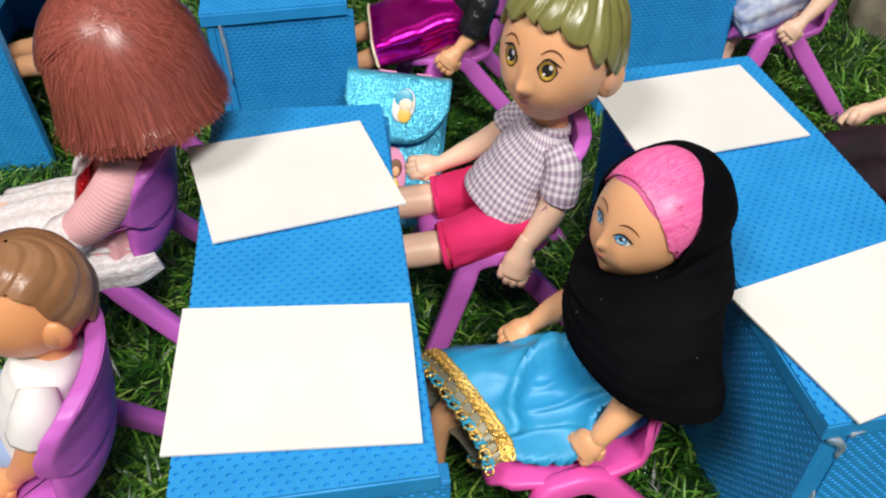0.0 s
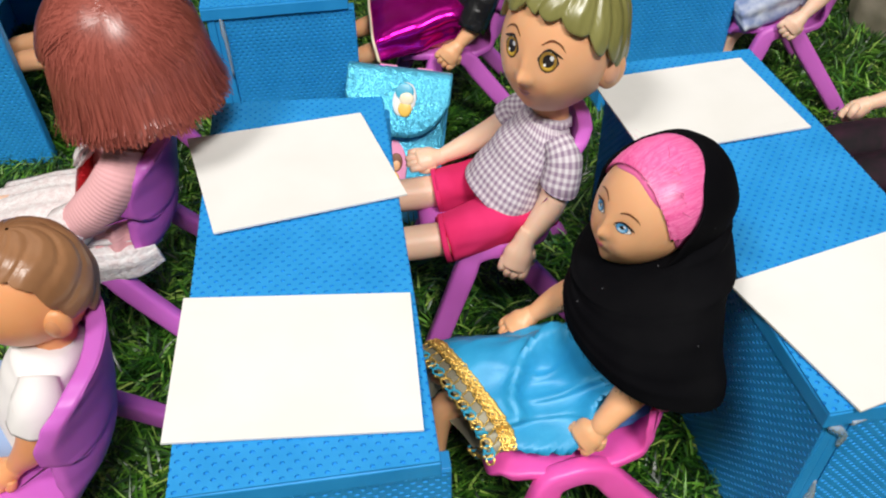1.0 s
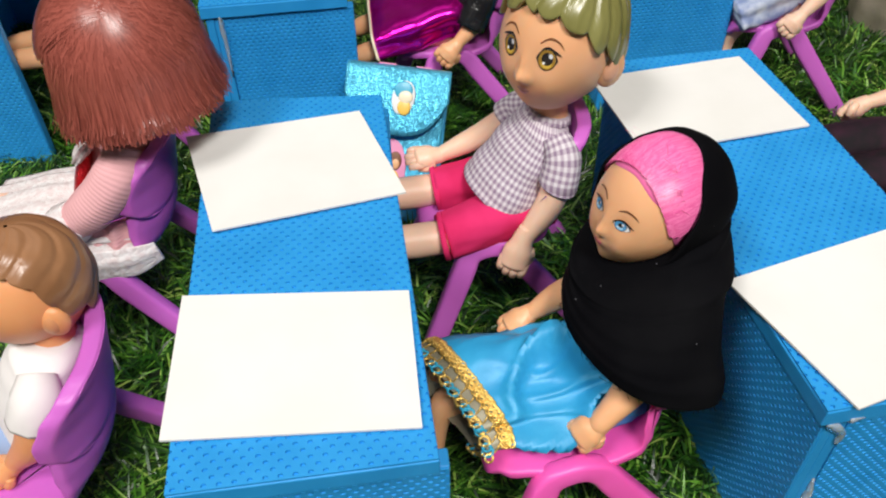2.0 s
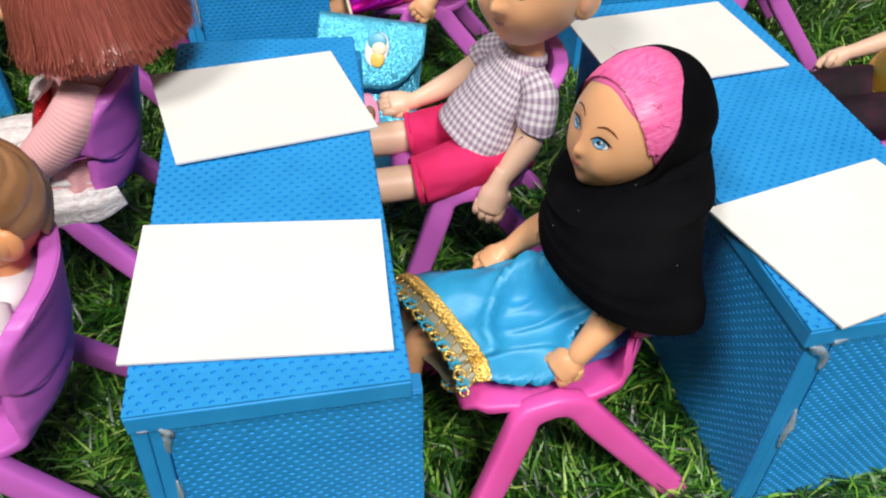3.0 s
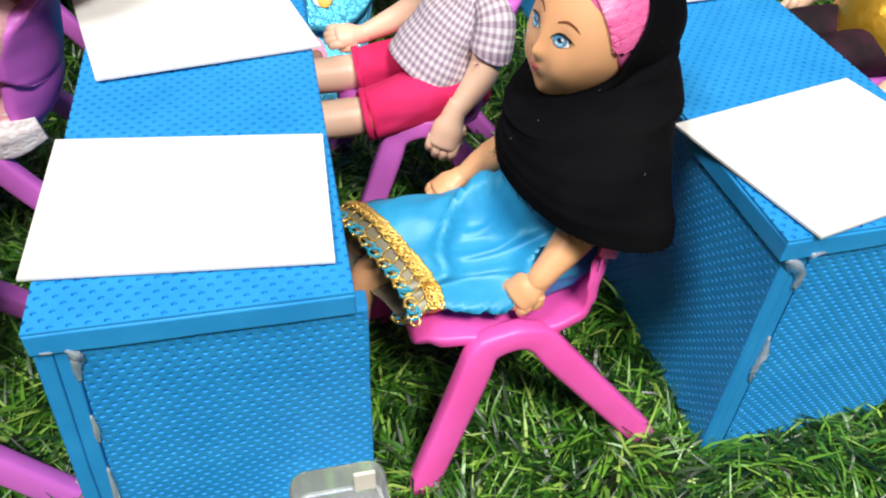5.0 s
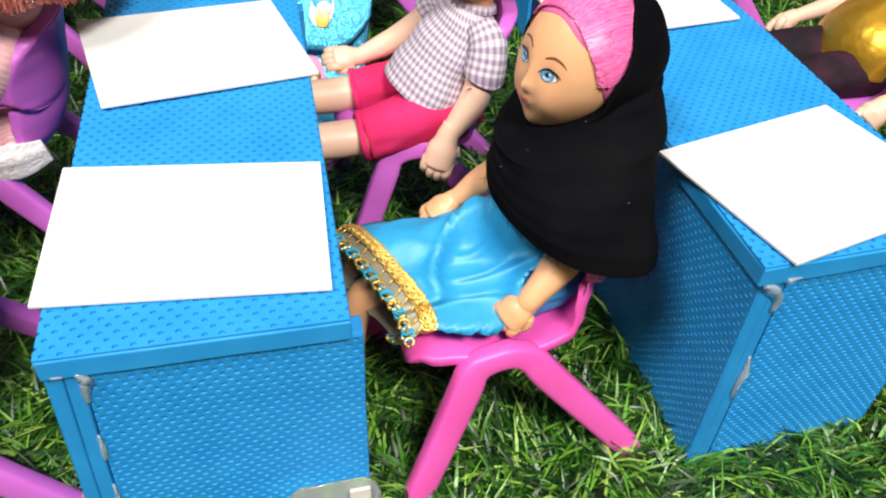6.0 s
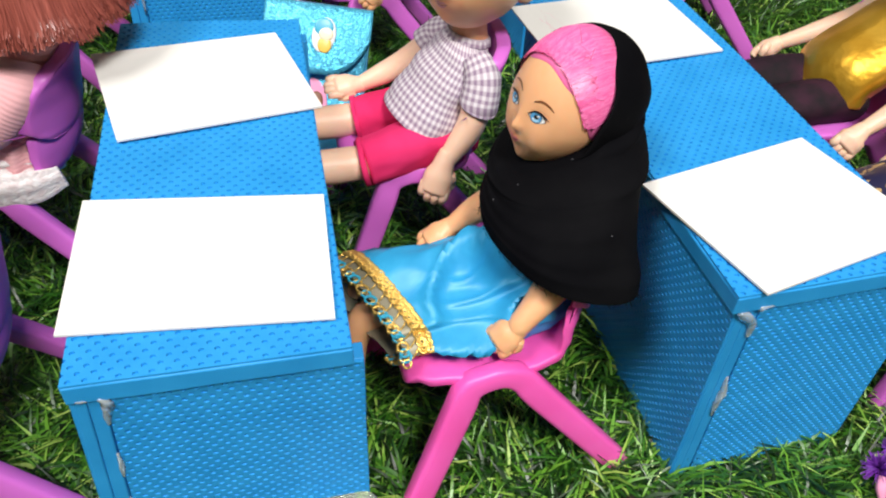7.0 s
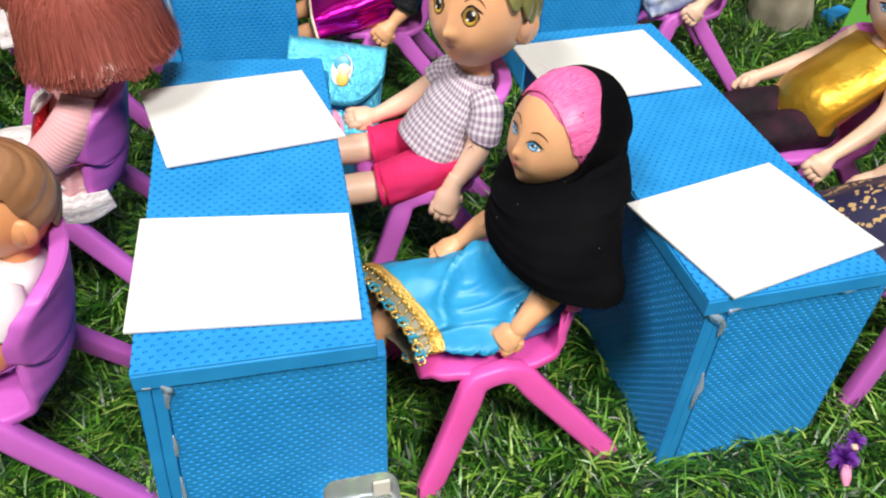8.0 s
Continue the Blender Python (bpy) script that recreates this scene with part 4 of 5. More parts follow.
    # arms
    b.tube([(0.074, 0.044, 0.098), (0.070, 0.036, 0.0890), (0.0560, 0.0278, 0.0765), (0.0525, 0.0275, 0.0728)], [0.0066, 0.0064, 0.0040, 0.0012], SKIN)
    b.hand((0.0555, 0.0278, 0.0752), (0.0455, 0.0268, 0.0660), (-0.3, -0.7, 1), SKIN, 1.0, 0.45)
    b.tube([(0.070, 0.072, 0.098), (0.054, 0.077, 0.086), (0.040, 0.076, 0.0765)], [0.0060, 0.0054, 0.0030], SKIN)
    b.hand((0.0410, 0.0765, 0.0770), (0.0290, 0.0740, 0.0700), (0, 0, 1), SKIN, 0.95)
    # legs and skirt
    for y in (0.054, 0.068):
        b.tube([(0.060, y, 0.066), (0.028, y, 0.0640), (0.010, y, 0.0600), (0.003, y, 0.045), (0.001, y, 0.012)], [0.008, 0.0068, 0.0060, 0.0050, 0.0040], SKIN)
        b.tube([(0.003, y, 0.008), (-0.010, y, 0.0065)], [0.0048, 0.0036], SKIN)
    rows, n = [], 96
    stations = [(0.0770, 0.0520, 0.0770, 0.0150, 0.0130), (0.0660, 0.0515, 0.0755, 0.0185, 0.0155), (0.0530, 0.0510, 0.0725, 0.0215, 0.0155), (0.0390, 0.0505, 0.0700, 0.0225, 0.0138), (0.0240, 0.0500, 0.0690, 0.0222, 0.0122), (0.0125, 0.0495, 0.0680, 0.0218, 0.0108)]
    cs, rs = spline([s[:3] for s in stations], [s[3:] for s in stations], 6)
    for i, (p, (ry, rz)) in enumerate(zip(cs, rs)):
        row = []
        for j in range(n):
            a = 2 * math.pi * j / n
            u = i / (len(cs) - 1)
            warp = noise.noise(Vector((p.x * 38, math.cos(a) * 1.1, math.sin(a) * 1.1 + 3)))
            broad = (0.5 + 0.5 * math.cos(3 * a + 2.6 * u + 2.0 * warp + 0.6)) ** 1.6
            sharp = (1 - abs(math.sin(2.5 * a - 2.4 * u + 2.6 * warp))) ** 2.2
            pull = (1 - abs(math.sin(5.5 * a + 1.2 * u - 1.5 * warp))) ** 2.0
            swell = math.sin(math.pi * min(1.0, 0.12 + 0.80 * u)) ** 0.7
            w = swell * (0.0070 * (broad - 0.45) + 0.0062 * (sharp - 0.28)) + 0.0040 * (pull - 0.3) * (1 - u) ** 1.0 + 0.0005 * math.sin(7 * a + 4 * warp) * u ** 3
            w *= 0.95 + 0.50 * math.sin(a) * (1 - 0.8 * u ** 3)
            skew = (-0.0110 * math.cos(a) - 0.0005) * u ** 1.5
            row.append(Vector((p.x + skew + 0.0022 * u, p.y + (ry + w) * math.cos(a), max(0.0585, p.z + (rz + w) * math.sin(a)))))
        rows.append(row)
    b.grid(rows, SATIN, caps=False)
    last = rows[-1]
    mid = sum(last, Vector()) / n
    band = []
    for step in range(5):
        band.append([p + Vector((-0.0019 * step, 0, -0.0005 * step)) + (p - mid) * (0.010 * step + 0.012 * (step % 2)) for p in last])
    b.grid(band, GAUZE, caps=False)

    def ringlet(p, t, o, rad, m, thick, sag=0.0):
        b.tube([p + Vector((-1, 0, -sag)) * rad * math.sin(k * math.pi / 4) + t * rad * math.cos(k * math.pi / 4) + o * 0.0005 for k in range(9)], [thick] * 9, m, n=5, steps=1)

    for j in range(n):
        p, q = last[j], last[(j + 1) % n]
        if (p - mid).z < -0.008:
            continue
        t, out = (q - p).normalized(), (p - mid).normalized()
        jig = 0.0004 * rng.uniform(-1, 1)
        ringlet(p + Vector((0.0008 + jig, 0, 0.0004)), t, out, 0.0012, GOLD, 0.00040)
        if j % 2:
            ringlet(p + Vector((-0.0012, 0, 0.0005)), t, out, 0.0017, GOLD, 0.00045)
            ringlet(p + Vector((-0.0012, 0, 0.0008)), t, out, 0.0008, GOLD, 0.00040)
        if j % 3 == 0:
            e = band[4][j]
            b.tube([p + Vector((-0.0030, 0, 0.0004)) + out * 0.0004, p.lerp(e, 0.7) + t * 0.0010 + out * 0.0006, e + out * 0.0004], [0.0003] * 3, GOLD, n=5, steps=2)
            ringlet(e, t, out, 0.0018, CYAN if j % 2 else GOLD, 0.00050, 0.25)
            ringlet(e + t * 0.0022, t, out, 0.0014, GOLD if j % 2 else CYAN, 0.00045, 0.25)
            b.ball(e + Vector((-0.0016, 0, -0.0003)) + t * 0.001, 0.0008, GOLD, None, 8)
    return b.finish("doll", "doll in black headscarf and blue satin skirt on pink chair")


def hair_cap(b, c, fr, R, m, hairline, teeth, jag, ridge, swirl, seed):
    """Moulded hair: combed clumps that run from the crown and end in a jagged hairline."""
    def phase(ph, th):
        return ph * teeth / 2 + swirl * th * 4 + 1.3 * math.sin(2.3 * ph + seed)

    def edge(ph):
        return hairline(ph) + radians(jag) * (abs(math.sin(phase(ph, hairline(ph)))) ** 0.8 - 0.6)

    def shape(d):
        th = math.acos(max(-1, min(1, d.z)))
        ph = math.atan2(d.x, d.y)
        deep = min(1, th / 0.7)
        clump = abs(math.sin(phase(-ph, th))) ** 0.55 - 0.7
        fine = math.sin(phase(-ph, th) * 5 + 3 * noise.noise(d * 4)) * 0.10
        return d * (1 + ridge * deep * (clump + fine) + 0.03 * noise.noise(d * 2.2 + Vector((seed, 0, 0))))
    b.cap(c, R, m, fr, (0, -0.02, 1), edge, shape, 200, 44, 0.88)


def doll_gingham_boy():
    b = Body([FAIR])
    c, R = Vector((0.0640, 0.1582, 0.1430)), (0.0226, 0.0236, 0.0285)
    fr = axes((-0.70, -0.69, 0.14), (0.10, 0.03, 1))
    h = Head(b, c, fr, R, sculpted_head(0.19, 0.03, 0.05, 0.22, 0.12, -0.31, 0.115), SKIN)
    face(h, EYEY, DARK, LIP2, BROW, gap=0.36, z=0.03, rx=0.155, rz=0.155, tall=1.25, iris_r=0.135, pupil_r=0.088, mouth=-0.53, lip_w=0.13, brow_up=1.42, lash=0.8)
    for s in (-1, 1):
        e = c + fr @ Vector((s * R[0] * 0.99, -0.003, -0.0045))
        turn = fr @ Matrix.Rotation(s * 0.5, 3, "Z")
        b.ball(e, (0.0030, 0.0062, 0.0078), SKIN, turn, 20)
        b.ball(e + turn @ Vector((s * 0.0012, 0.0008, 0)), (0.0024, 0.0040, 0.0054), EARIN, turn, 16)
    hair_cap(b, c + fr @ Vector((0, -0.0010, 0.0022)), fr, tuple(r * 1.12 for r in R), OLIVE, rim_edge(62, 68, 84, 112, 122, 124), 17, 8, 0.050, 0.55, 2.0)
    b.tube([(0.0620, 0.1590, 0.1180), (0.0630, 0.1600, 0.1030)], [0.0075, 0.0085], SKIN)
    # shirt
    b.tube([(0.0435, 0.1560, 0.0715), (0.0465, 0.1565, 0.0770), (0.0530, 0.1578, 0.0890), (0.0595, 0.1588, 0.1010), (0.0625, 0.1595, 0.1085)],
           [(0.0240, 0.0190), (0.0234, 0.0182), (0.0208, 0.0155), (0.0178, 0.0120), (0.0095, 0.0088)], GINGHAM, n=48, steps=8, fold=0.020, folds=5, up=(-1, 0, 0.2))
    b.tube([(0.0630, 0.1450, 0.1055), (0.0650, 0.1385, 0.1000), (0.0635, 0.1355, 0.0915), (0.0632, 0.1352, 0.0900)], [(0.0060, 0.0062), (0.0080, 0.0078), (0.0088, 0.0084), (0.0089, 0.0085)], GINGHAM, n=28, fold=0.035, folds=4, up=(-1, 0, 0))
    b.tube([(0.0600, 0.1730, 0.1050), (0.0540, 0.1790, 0.0990), (0.0480, 0.1805, 0.0930)], [(0.0060, 0.0062), (0.0074, 0.0074), (0.0078, 0.0078)], GINGHAM, n=24, fold=0.03, folds=4, up=(-1, 0, 0))
    b.tube([(0.0622, 0.1592, 0.1070), (0.0630, 0.1595, 0.1098)], [(0.0108, 0.0100), (0.0096, 0.0090)], GINGHAM, n=40, steps=4, fold=0.05, folds=16, up=(-1, 0, 0.2))
    # arms
    b.tube([(0.0640, 0.1365, 0.0960), (0.0595, 0.1325, 0.0810), (0.0480, 0.1262, 0.0680), (0.0462, 0.1247, 0.0636)], [0.0064, 0.0060, 0.0040, 0.0012], FAIR)
    b.hand((0.0482, 0.1264, 0.0685), (0.0408, 0.1205, 0.0505), (-0.3, -1, 0.4), FAIR, 1.15, 0.25)
    b.tube([(0.0520, 0.1790, 0.0960), (0.0330, 0.1815, 0.0815), (0.0165, 0.1790, 0.0755), (0.0125, 0.1784, 0.0757)], [0.0060, 0.0052, 0.0034, 0.0010], FAIR)
    b.hand((0.0175, 0.1792, 0.0758), (0.0015, 0.1765, 0.0765), (0.2, -0.5, 1), FAIR, 1.0, 0.05)
    # shorts and legs
    for y0, y1 in ((0.1480, 0.1350), (0.1680, 0.1680)):
        b.tube([(0.0600, y0, 0.0695), (0.0400, (y0 + y1) / 2, 0.0690), (0.0150, y1, 0.0655)], [(0.0140, 0.0105), (0.0125, 0.0105), (0.0115, 0.0092)], SHORTS, n=48, steps=10, fold=0.085, folds=3, twist=0.10)
        b.tube([(0.0162, y1, 0.0657), (0.0140, y1, 0.0653)], [(0.0120, 0.0097), (0.0120, 0.0097)], SHORTS, n=28, steps=3, fold=0.02, folds=5)
        b.tube([(0.0300, y1, 0.0660), (0.0180, y1, 0.0650), (0.0050, y1, 0.0640), (-0.0200, y1, 0.0610), (-0.0280, y1, 0.0450), (-0.0280, y1, 0.0120)], [0.0050, 0.0072, 0.0076, 0.0070, 0.0056, 0.0045], FAIR)
        b.tube([(-0.0250, y1, 0.0080), (-0.0400, y1, 0.0065)], [0.0052, 0.0040], FAIR)
    return b.finish("doll", "boy doll in gingham shirt and crimson shorts on purple chair")


def doll_red_bob():
    b = Body([FAIR])
    c, R = Vector((-0.1030, 0.1680, 0.1440)), (0.0260, 0.0255, 0.0285)
    fr = axes((-0.97, 0.22, -0.05))
    h = Head(b, c, fr, (R[0] * 0.96, R[1] * 1.16, R[2]), sculpted_head(0.14, 0.04, 0.05), FAIR, 64)
    face(h, EYEY, DARK, LIP, BROW, gap=0.36, z=-0.06, rx=0.16, rz=0.15, tall=1.2, iris_r=0.13, pupil_r=0.07)
    rng = random.Random(8)
    whorl = fr.transposed() @ Vector((0.10, -0.66, 0.74)).normalized()
    crown = fr.transposed() @ Vector((-0.12, 0.25, 0.96)).normalized()
    HR = tuple(r * 1.13 for r in R)
    b.ball(c, tuple(r * 1.08 for r in R), REDHAIR, fr, 28, None, lambda d: d.z > 0.5 or d.y < 0.05 and d.z > -0.75)
    for k in range(10000):
        a = rng.uniform(0, 2 * math.pi)
        far = rng.uniform(0.02, 0.10)
        along = rng.random() ** 1.6
        start = whorl.lerp(crown, along).normalized() + Vector((rng.uniform(-0.03, 0.03), rng.uniform(-0.03, 0.03), 0))
        out = Vector((math.sin(a), math.cos(a), 0))
        r = 1.0 + far * 0.9
        drop = -0.50 + rng.uniform(-0.13, 0.10) - 0.10 * noise.noise(out * 3)
        fringe = out.y > 0.60
        brow_end = Vector((out.x * 0.95, out.y * 0.95, 0.30 + rng.uniform(-0.07, 0.07)))
        flare = 1.02 + 0.12 * rng.random()
        pts = []
        for i in range(9):
            t = i / 8
            if fringe:
                q = start.lerp(brow_end, t ** 0.9).normalized() * r
            elif t < 0.55:
                q = start.lerp(out, (t / 0.55) ** 0.9)
                q = q.normalized() * r
            else:
                w = (t - 0.55) / 0.45
                q = out * (r * (1 + (flare - 1 - 0.05 + 0.10 * rng.random() * w) * w))
                q.z = drop * w
            pts.append(c + fr @ Vector((q.x * HR[0], q.y * HR[1], q.z * HR[2])))
        b.ribbon(pts, 0.00030, REDHAIR, lambda p: p - c)
    # knitted dress with lace
    b.tube([(-0.1300, 0.1690, 0.0640), (-0.1230, 0.1690, 0.0780), (-0.1160, 0.1685, 0.0960), (-0.1120, 0.1680, 0.1100), (-0.1090, 0.1680, 0.1180)], [(0.0250, 0.0180), (0.0215, 0.0165), (0.0190, 0.0145), (0.0165, 0.0125), (0.0090, 0.0090)], KNIT, n=32, steps=6, fold=0.02, folds=6, up=(-1, 0, 0.2))
    b.tube([(-0.1110, 0.1535, 0.1105), (-0.1150, 0.1470, 0.1010), (-0.1260, 0.1440, 0.0900), (-0.1370, 0.1440, 0.0820)], [0.0075, 0.0098, 0.0095, 0.0078], KNIT, n=20, fold=0.02)
    b.tube([(-0.1350, 0.1440, 0.0835), (-0.1420, 0.1440, 0.0790), (-0.1480, 0.1440, 0.0760)], [0.0085, 0.0095, 0.0080], LACE, n=20, fold=0.08, folds=8)
    b.tube([(-0.1110, 0.1830, 0.1105), (-0.1180, 0.1890, 0.1000), (-0.1330, 0.1900, 0.0860)], [0.0075, 0.0095, 0.0080], KNIT, n=20, fold=0.02)
    b.tube([(-0.1125, 0.1680, 0.1125), (-0.1095, 0.1680, 0.1170)], [(0.0150, 0.0125), (0.0115, 0.0105)], LACE, n=32, steps=5, fold=0.05, folds=14, up=(-1, 0, 0.2))
    b.tube([(-0.1130, 0.1690, 0.0635), (-0.1200, 0.1690, 0.0650), (-0.1300, 0.1690, 0.0660), (-0.1560, 0.1690, 0.0660), (-0.1850, 0.1690, 0.0620)], [(0.0215, 0.0030), (0.0255, 0.0080), (0.0285, 0.0105), (0.0300, 0.0110), (0.0310, 0.0090)], LACE, n=64, steps=6, fold=0.07, folds=15)
    b.tube([(-0.1250, 0.1690, 0.0790), (-0.1260, 0.1690, 0.0740), (-0.1265, 0.1690, 0.0660), (-0.1270, 0.1690, 0.0615)], [(0.0225, 0.0155), (0.0250, 0.0162), (0.0275, 0.0166), (0.0300, 0.0170)], KNIT, n=96, steps=4, fold=0.04, folds=12, up=(-1, 0, 0.1))
    b.tube([(-0.1268, 0.1690, 0.0660), (-0.1270, 0.1690, 0.0620), (-0.1270, 0.1690, 0.0585)], [(0.0282, 0.0172), (0.0305, 0.0178), (0.0320, 0.0182)], LACE, n=160, steps=4, fold=0.025, folds=31, up=(-1, 0, 0.1))
    b.tube([(-0.1275, 0.1590, 0.1080), (-0.1320, 0.1580, 0.0960), (-0.1370, 0.1580, 0.0830), (-0.1440, 0.1580, 0.0780)], [(0.0050, 0.0022), (0.0085, 0.0032), (0.0090, 0.0034), (0.0060, 0.0020)], REDSEQ, n=20, fold=0.06, folds=5, up=(-1, 0, 0.3))
    b.tube([(-0.1240, 0.1560, 0.1130), (-0.1275, 0.1540, 0.1095), (-0.1305, 0.1530, 0.1060)], [(0.0040, 0.0018), (0.0062, 0.0022), (0.0044, 0.0015)], LACE, n=24, fold=0.30, folds=6, twist=0.5, up=(-1, 0, 0))
    b.tube([(-0.1520, 0.1410, 0.0600), (-0.1360, 0.1385, 0.0605), (-0.1200, 0.1390, 0.0615), (-0.1070, 0.1420, 0.0640)], [(0.0016, 0.0050), (0.0024, 0.0075), (0.0024, 0.0075), (0.0014, 0.0050)], LACE, n=48, steps=10, fold=0.10, folds=5)
    for y in (0.160, 0.180):
        b.tube([(-0.150, y, 0.066), (-0.185, y, 0.064), (-0.205, y, 0.060), (-0.210, y, 0.020)], [0.0075, 0.0068, 0.006, 0.0045], FAIR)
    return b.finish("doll", "doll with auburn bob and pink knitted dress on purple chair")


def doll_white_tee():
    b = Body([TAN])
    c, R = Vector((-0.1220, 0.0690, 0.1195)), (0.0172, 0.0180, 0.0200)
    fr = axes((-0.82, -0.57, 0.03))
    h = Head(b, c, fr, R, sculpted_head(0.14, 0.04, 0.05, 0.30, 0.08), TAN, 72)
    face(h, EYEB, EYELINE, LIP, BROW, gap=0.36, z=0.0, rx=0.15, rz=0.10, iris_r=0.10, pupil_r=0.05)
    for s in (-1, 1):
        e = c + fr @ Vector((s * R[0] * 0.99, -0.0012, -0.0030))
        turn = fr @ Matrix.Rotation(s * 0.5, 3, "Z")
        b.ball(e, (0.0026, 0.0046, 0.0058), TAN, turn, 18)
        b.ball(e + turn @ Vector((s * 0.0010, 0.0006, 0)), (0.0020, 0.0029, 0.0040), TANIN, turn, 14)
    hair_cap(b, c + fr @ Vector((0, -0.0008, 0.0014)), fr, tuple(r * 1.11 for r in R), BROWN, rim_edge(30, 36, 54, 98, 118, 120), 10, 6, 0.045, 1.6, 5.0)
    b.tube([(-0.1190, 0.0670, 0.1080), (-0.1215, 0.0655, 0.0960)], [0.0070, 0.0080], TAN)
    b.tube([(-0.1340, 0.0620, 0.0660), (-0.1310, 0.0625, 0.0780), (-0.1260, 0.0635, 0.0890), (-0.1225, 0.0640, 0.0970), (-0.1210, 0.0640, 0.1020)], [(0.0195, 0.0140), (0.0190, 0.0140), (0.0185, 0.0130), (0.0170, 0.0110), (0.0090, 0.0085)], TEE, n=32, steps=6, fold=0.02, folds=6, up=(-1, 0, 0.2))
    b.tube([(-0.1215, 0.0500, 0.0990), (-0.1220, 0.0440, 0.0945), (-0.1250, 0.0420, 0.0870)], [0.0058, 0.0078, 0.0082], TEE, n=18, fold=0.03)
    b.tube([(-0.1215, 0.0780, 0.0990), (-0.1230, 0.0840, 0.0970), (-0.1260, 0.0850, 0.0870)], [0.0058, 0.0076, 0.0080], TEE, n=18, fold=0.03)
    b.tube([(-0.1225, 0.0430, 0.0960), (-0.1280, 0.0405, 0.0780), (-0.1390, 0.0400, 0.0660)], [0.0062, 0.0058, 0.0032], TAN)
    b.hand((-0.1385, 0.0400, 0.0665), (-0.1490, 0.0395, 0.0600), (0, -0.4, 1), TAN)
    b.tube([(-0.1240, 0.0845, 0.0950), (-0.1330, 0.0860, 0.0790), (-0.1440, 0.0840, 0.0680)], [0.0060, 0.0056, 0.0042], TAN)
    for k, (dy, dz) in enumerate(((-0.006, 0.085), (-0.004, 0.083), (-0.007, 0.079), (-0.003, 0.0775), (-0.005, 0.090))):
        b.tube([(-0.1440 + 0.0006 * k, 0.0610 + dy, dz), (-0.1448, 0.0610 + dy + 0.003, dz - 0.002), (-0.1442, 0.0610 + dy + 0.006, dz)], [0.0005, 0.0009, 0.0005], NAVYINK, n=6, steps=3)
    for y in (0.053, 0.074):
        b.tube([(-0.1300, y, 0.0670), (-0.1550, y, 0.0675), (-0.1850, y, 0.0640)], [(0.0105, 0.0088), (0.0098, 0.0085), (0.0085, 0.0075)], DENIM, n=20, fold=0.02)
        b.tube([(-0.1830, y, 0.0640), (-0.2050, y, 0.0600), (-0.2100, y, 0.0200)], [0.0065, 0.0060, 0.0045], TAN)
    return b.finish("doll", "brown-haired boy doll in white printed T-shirt on purple chair")


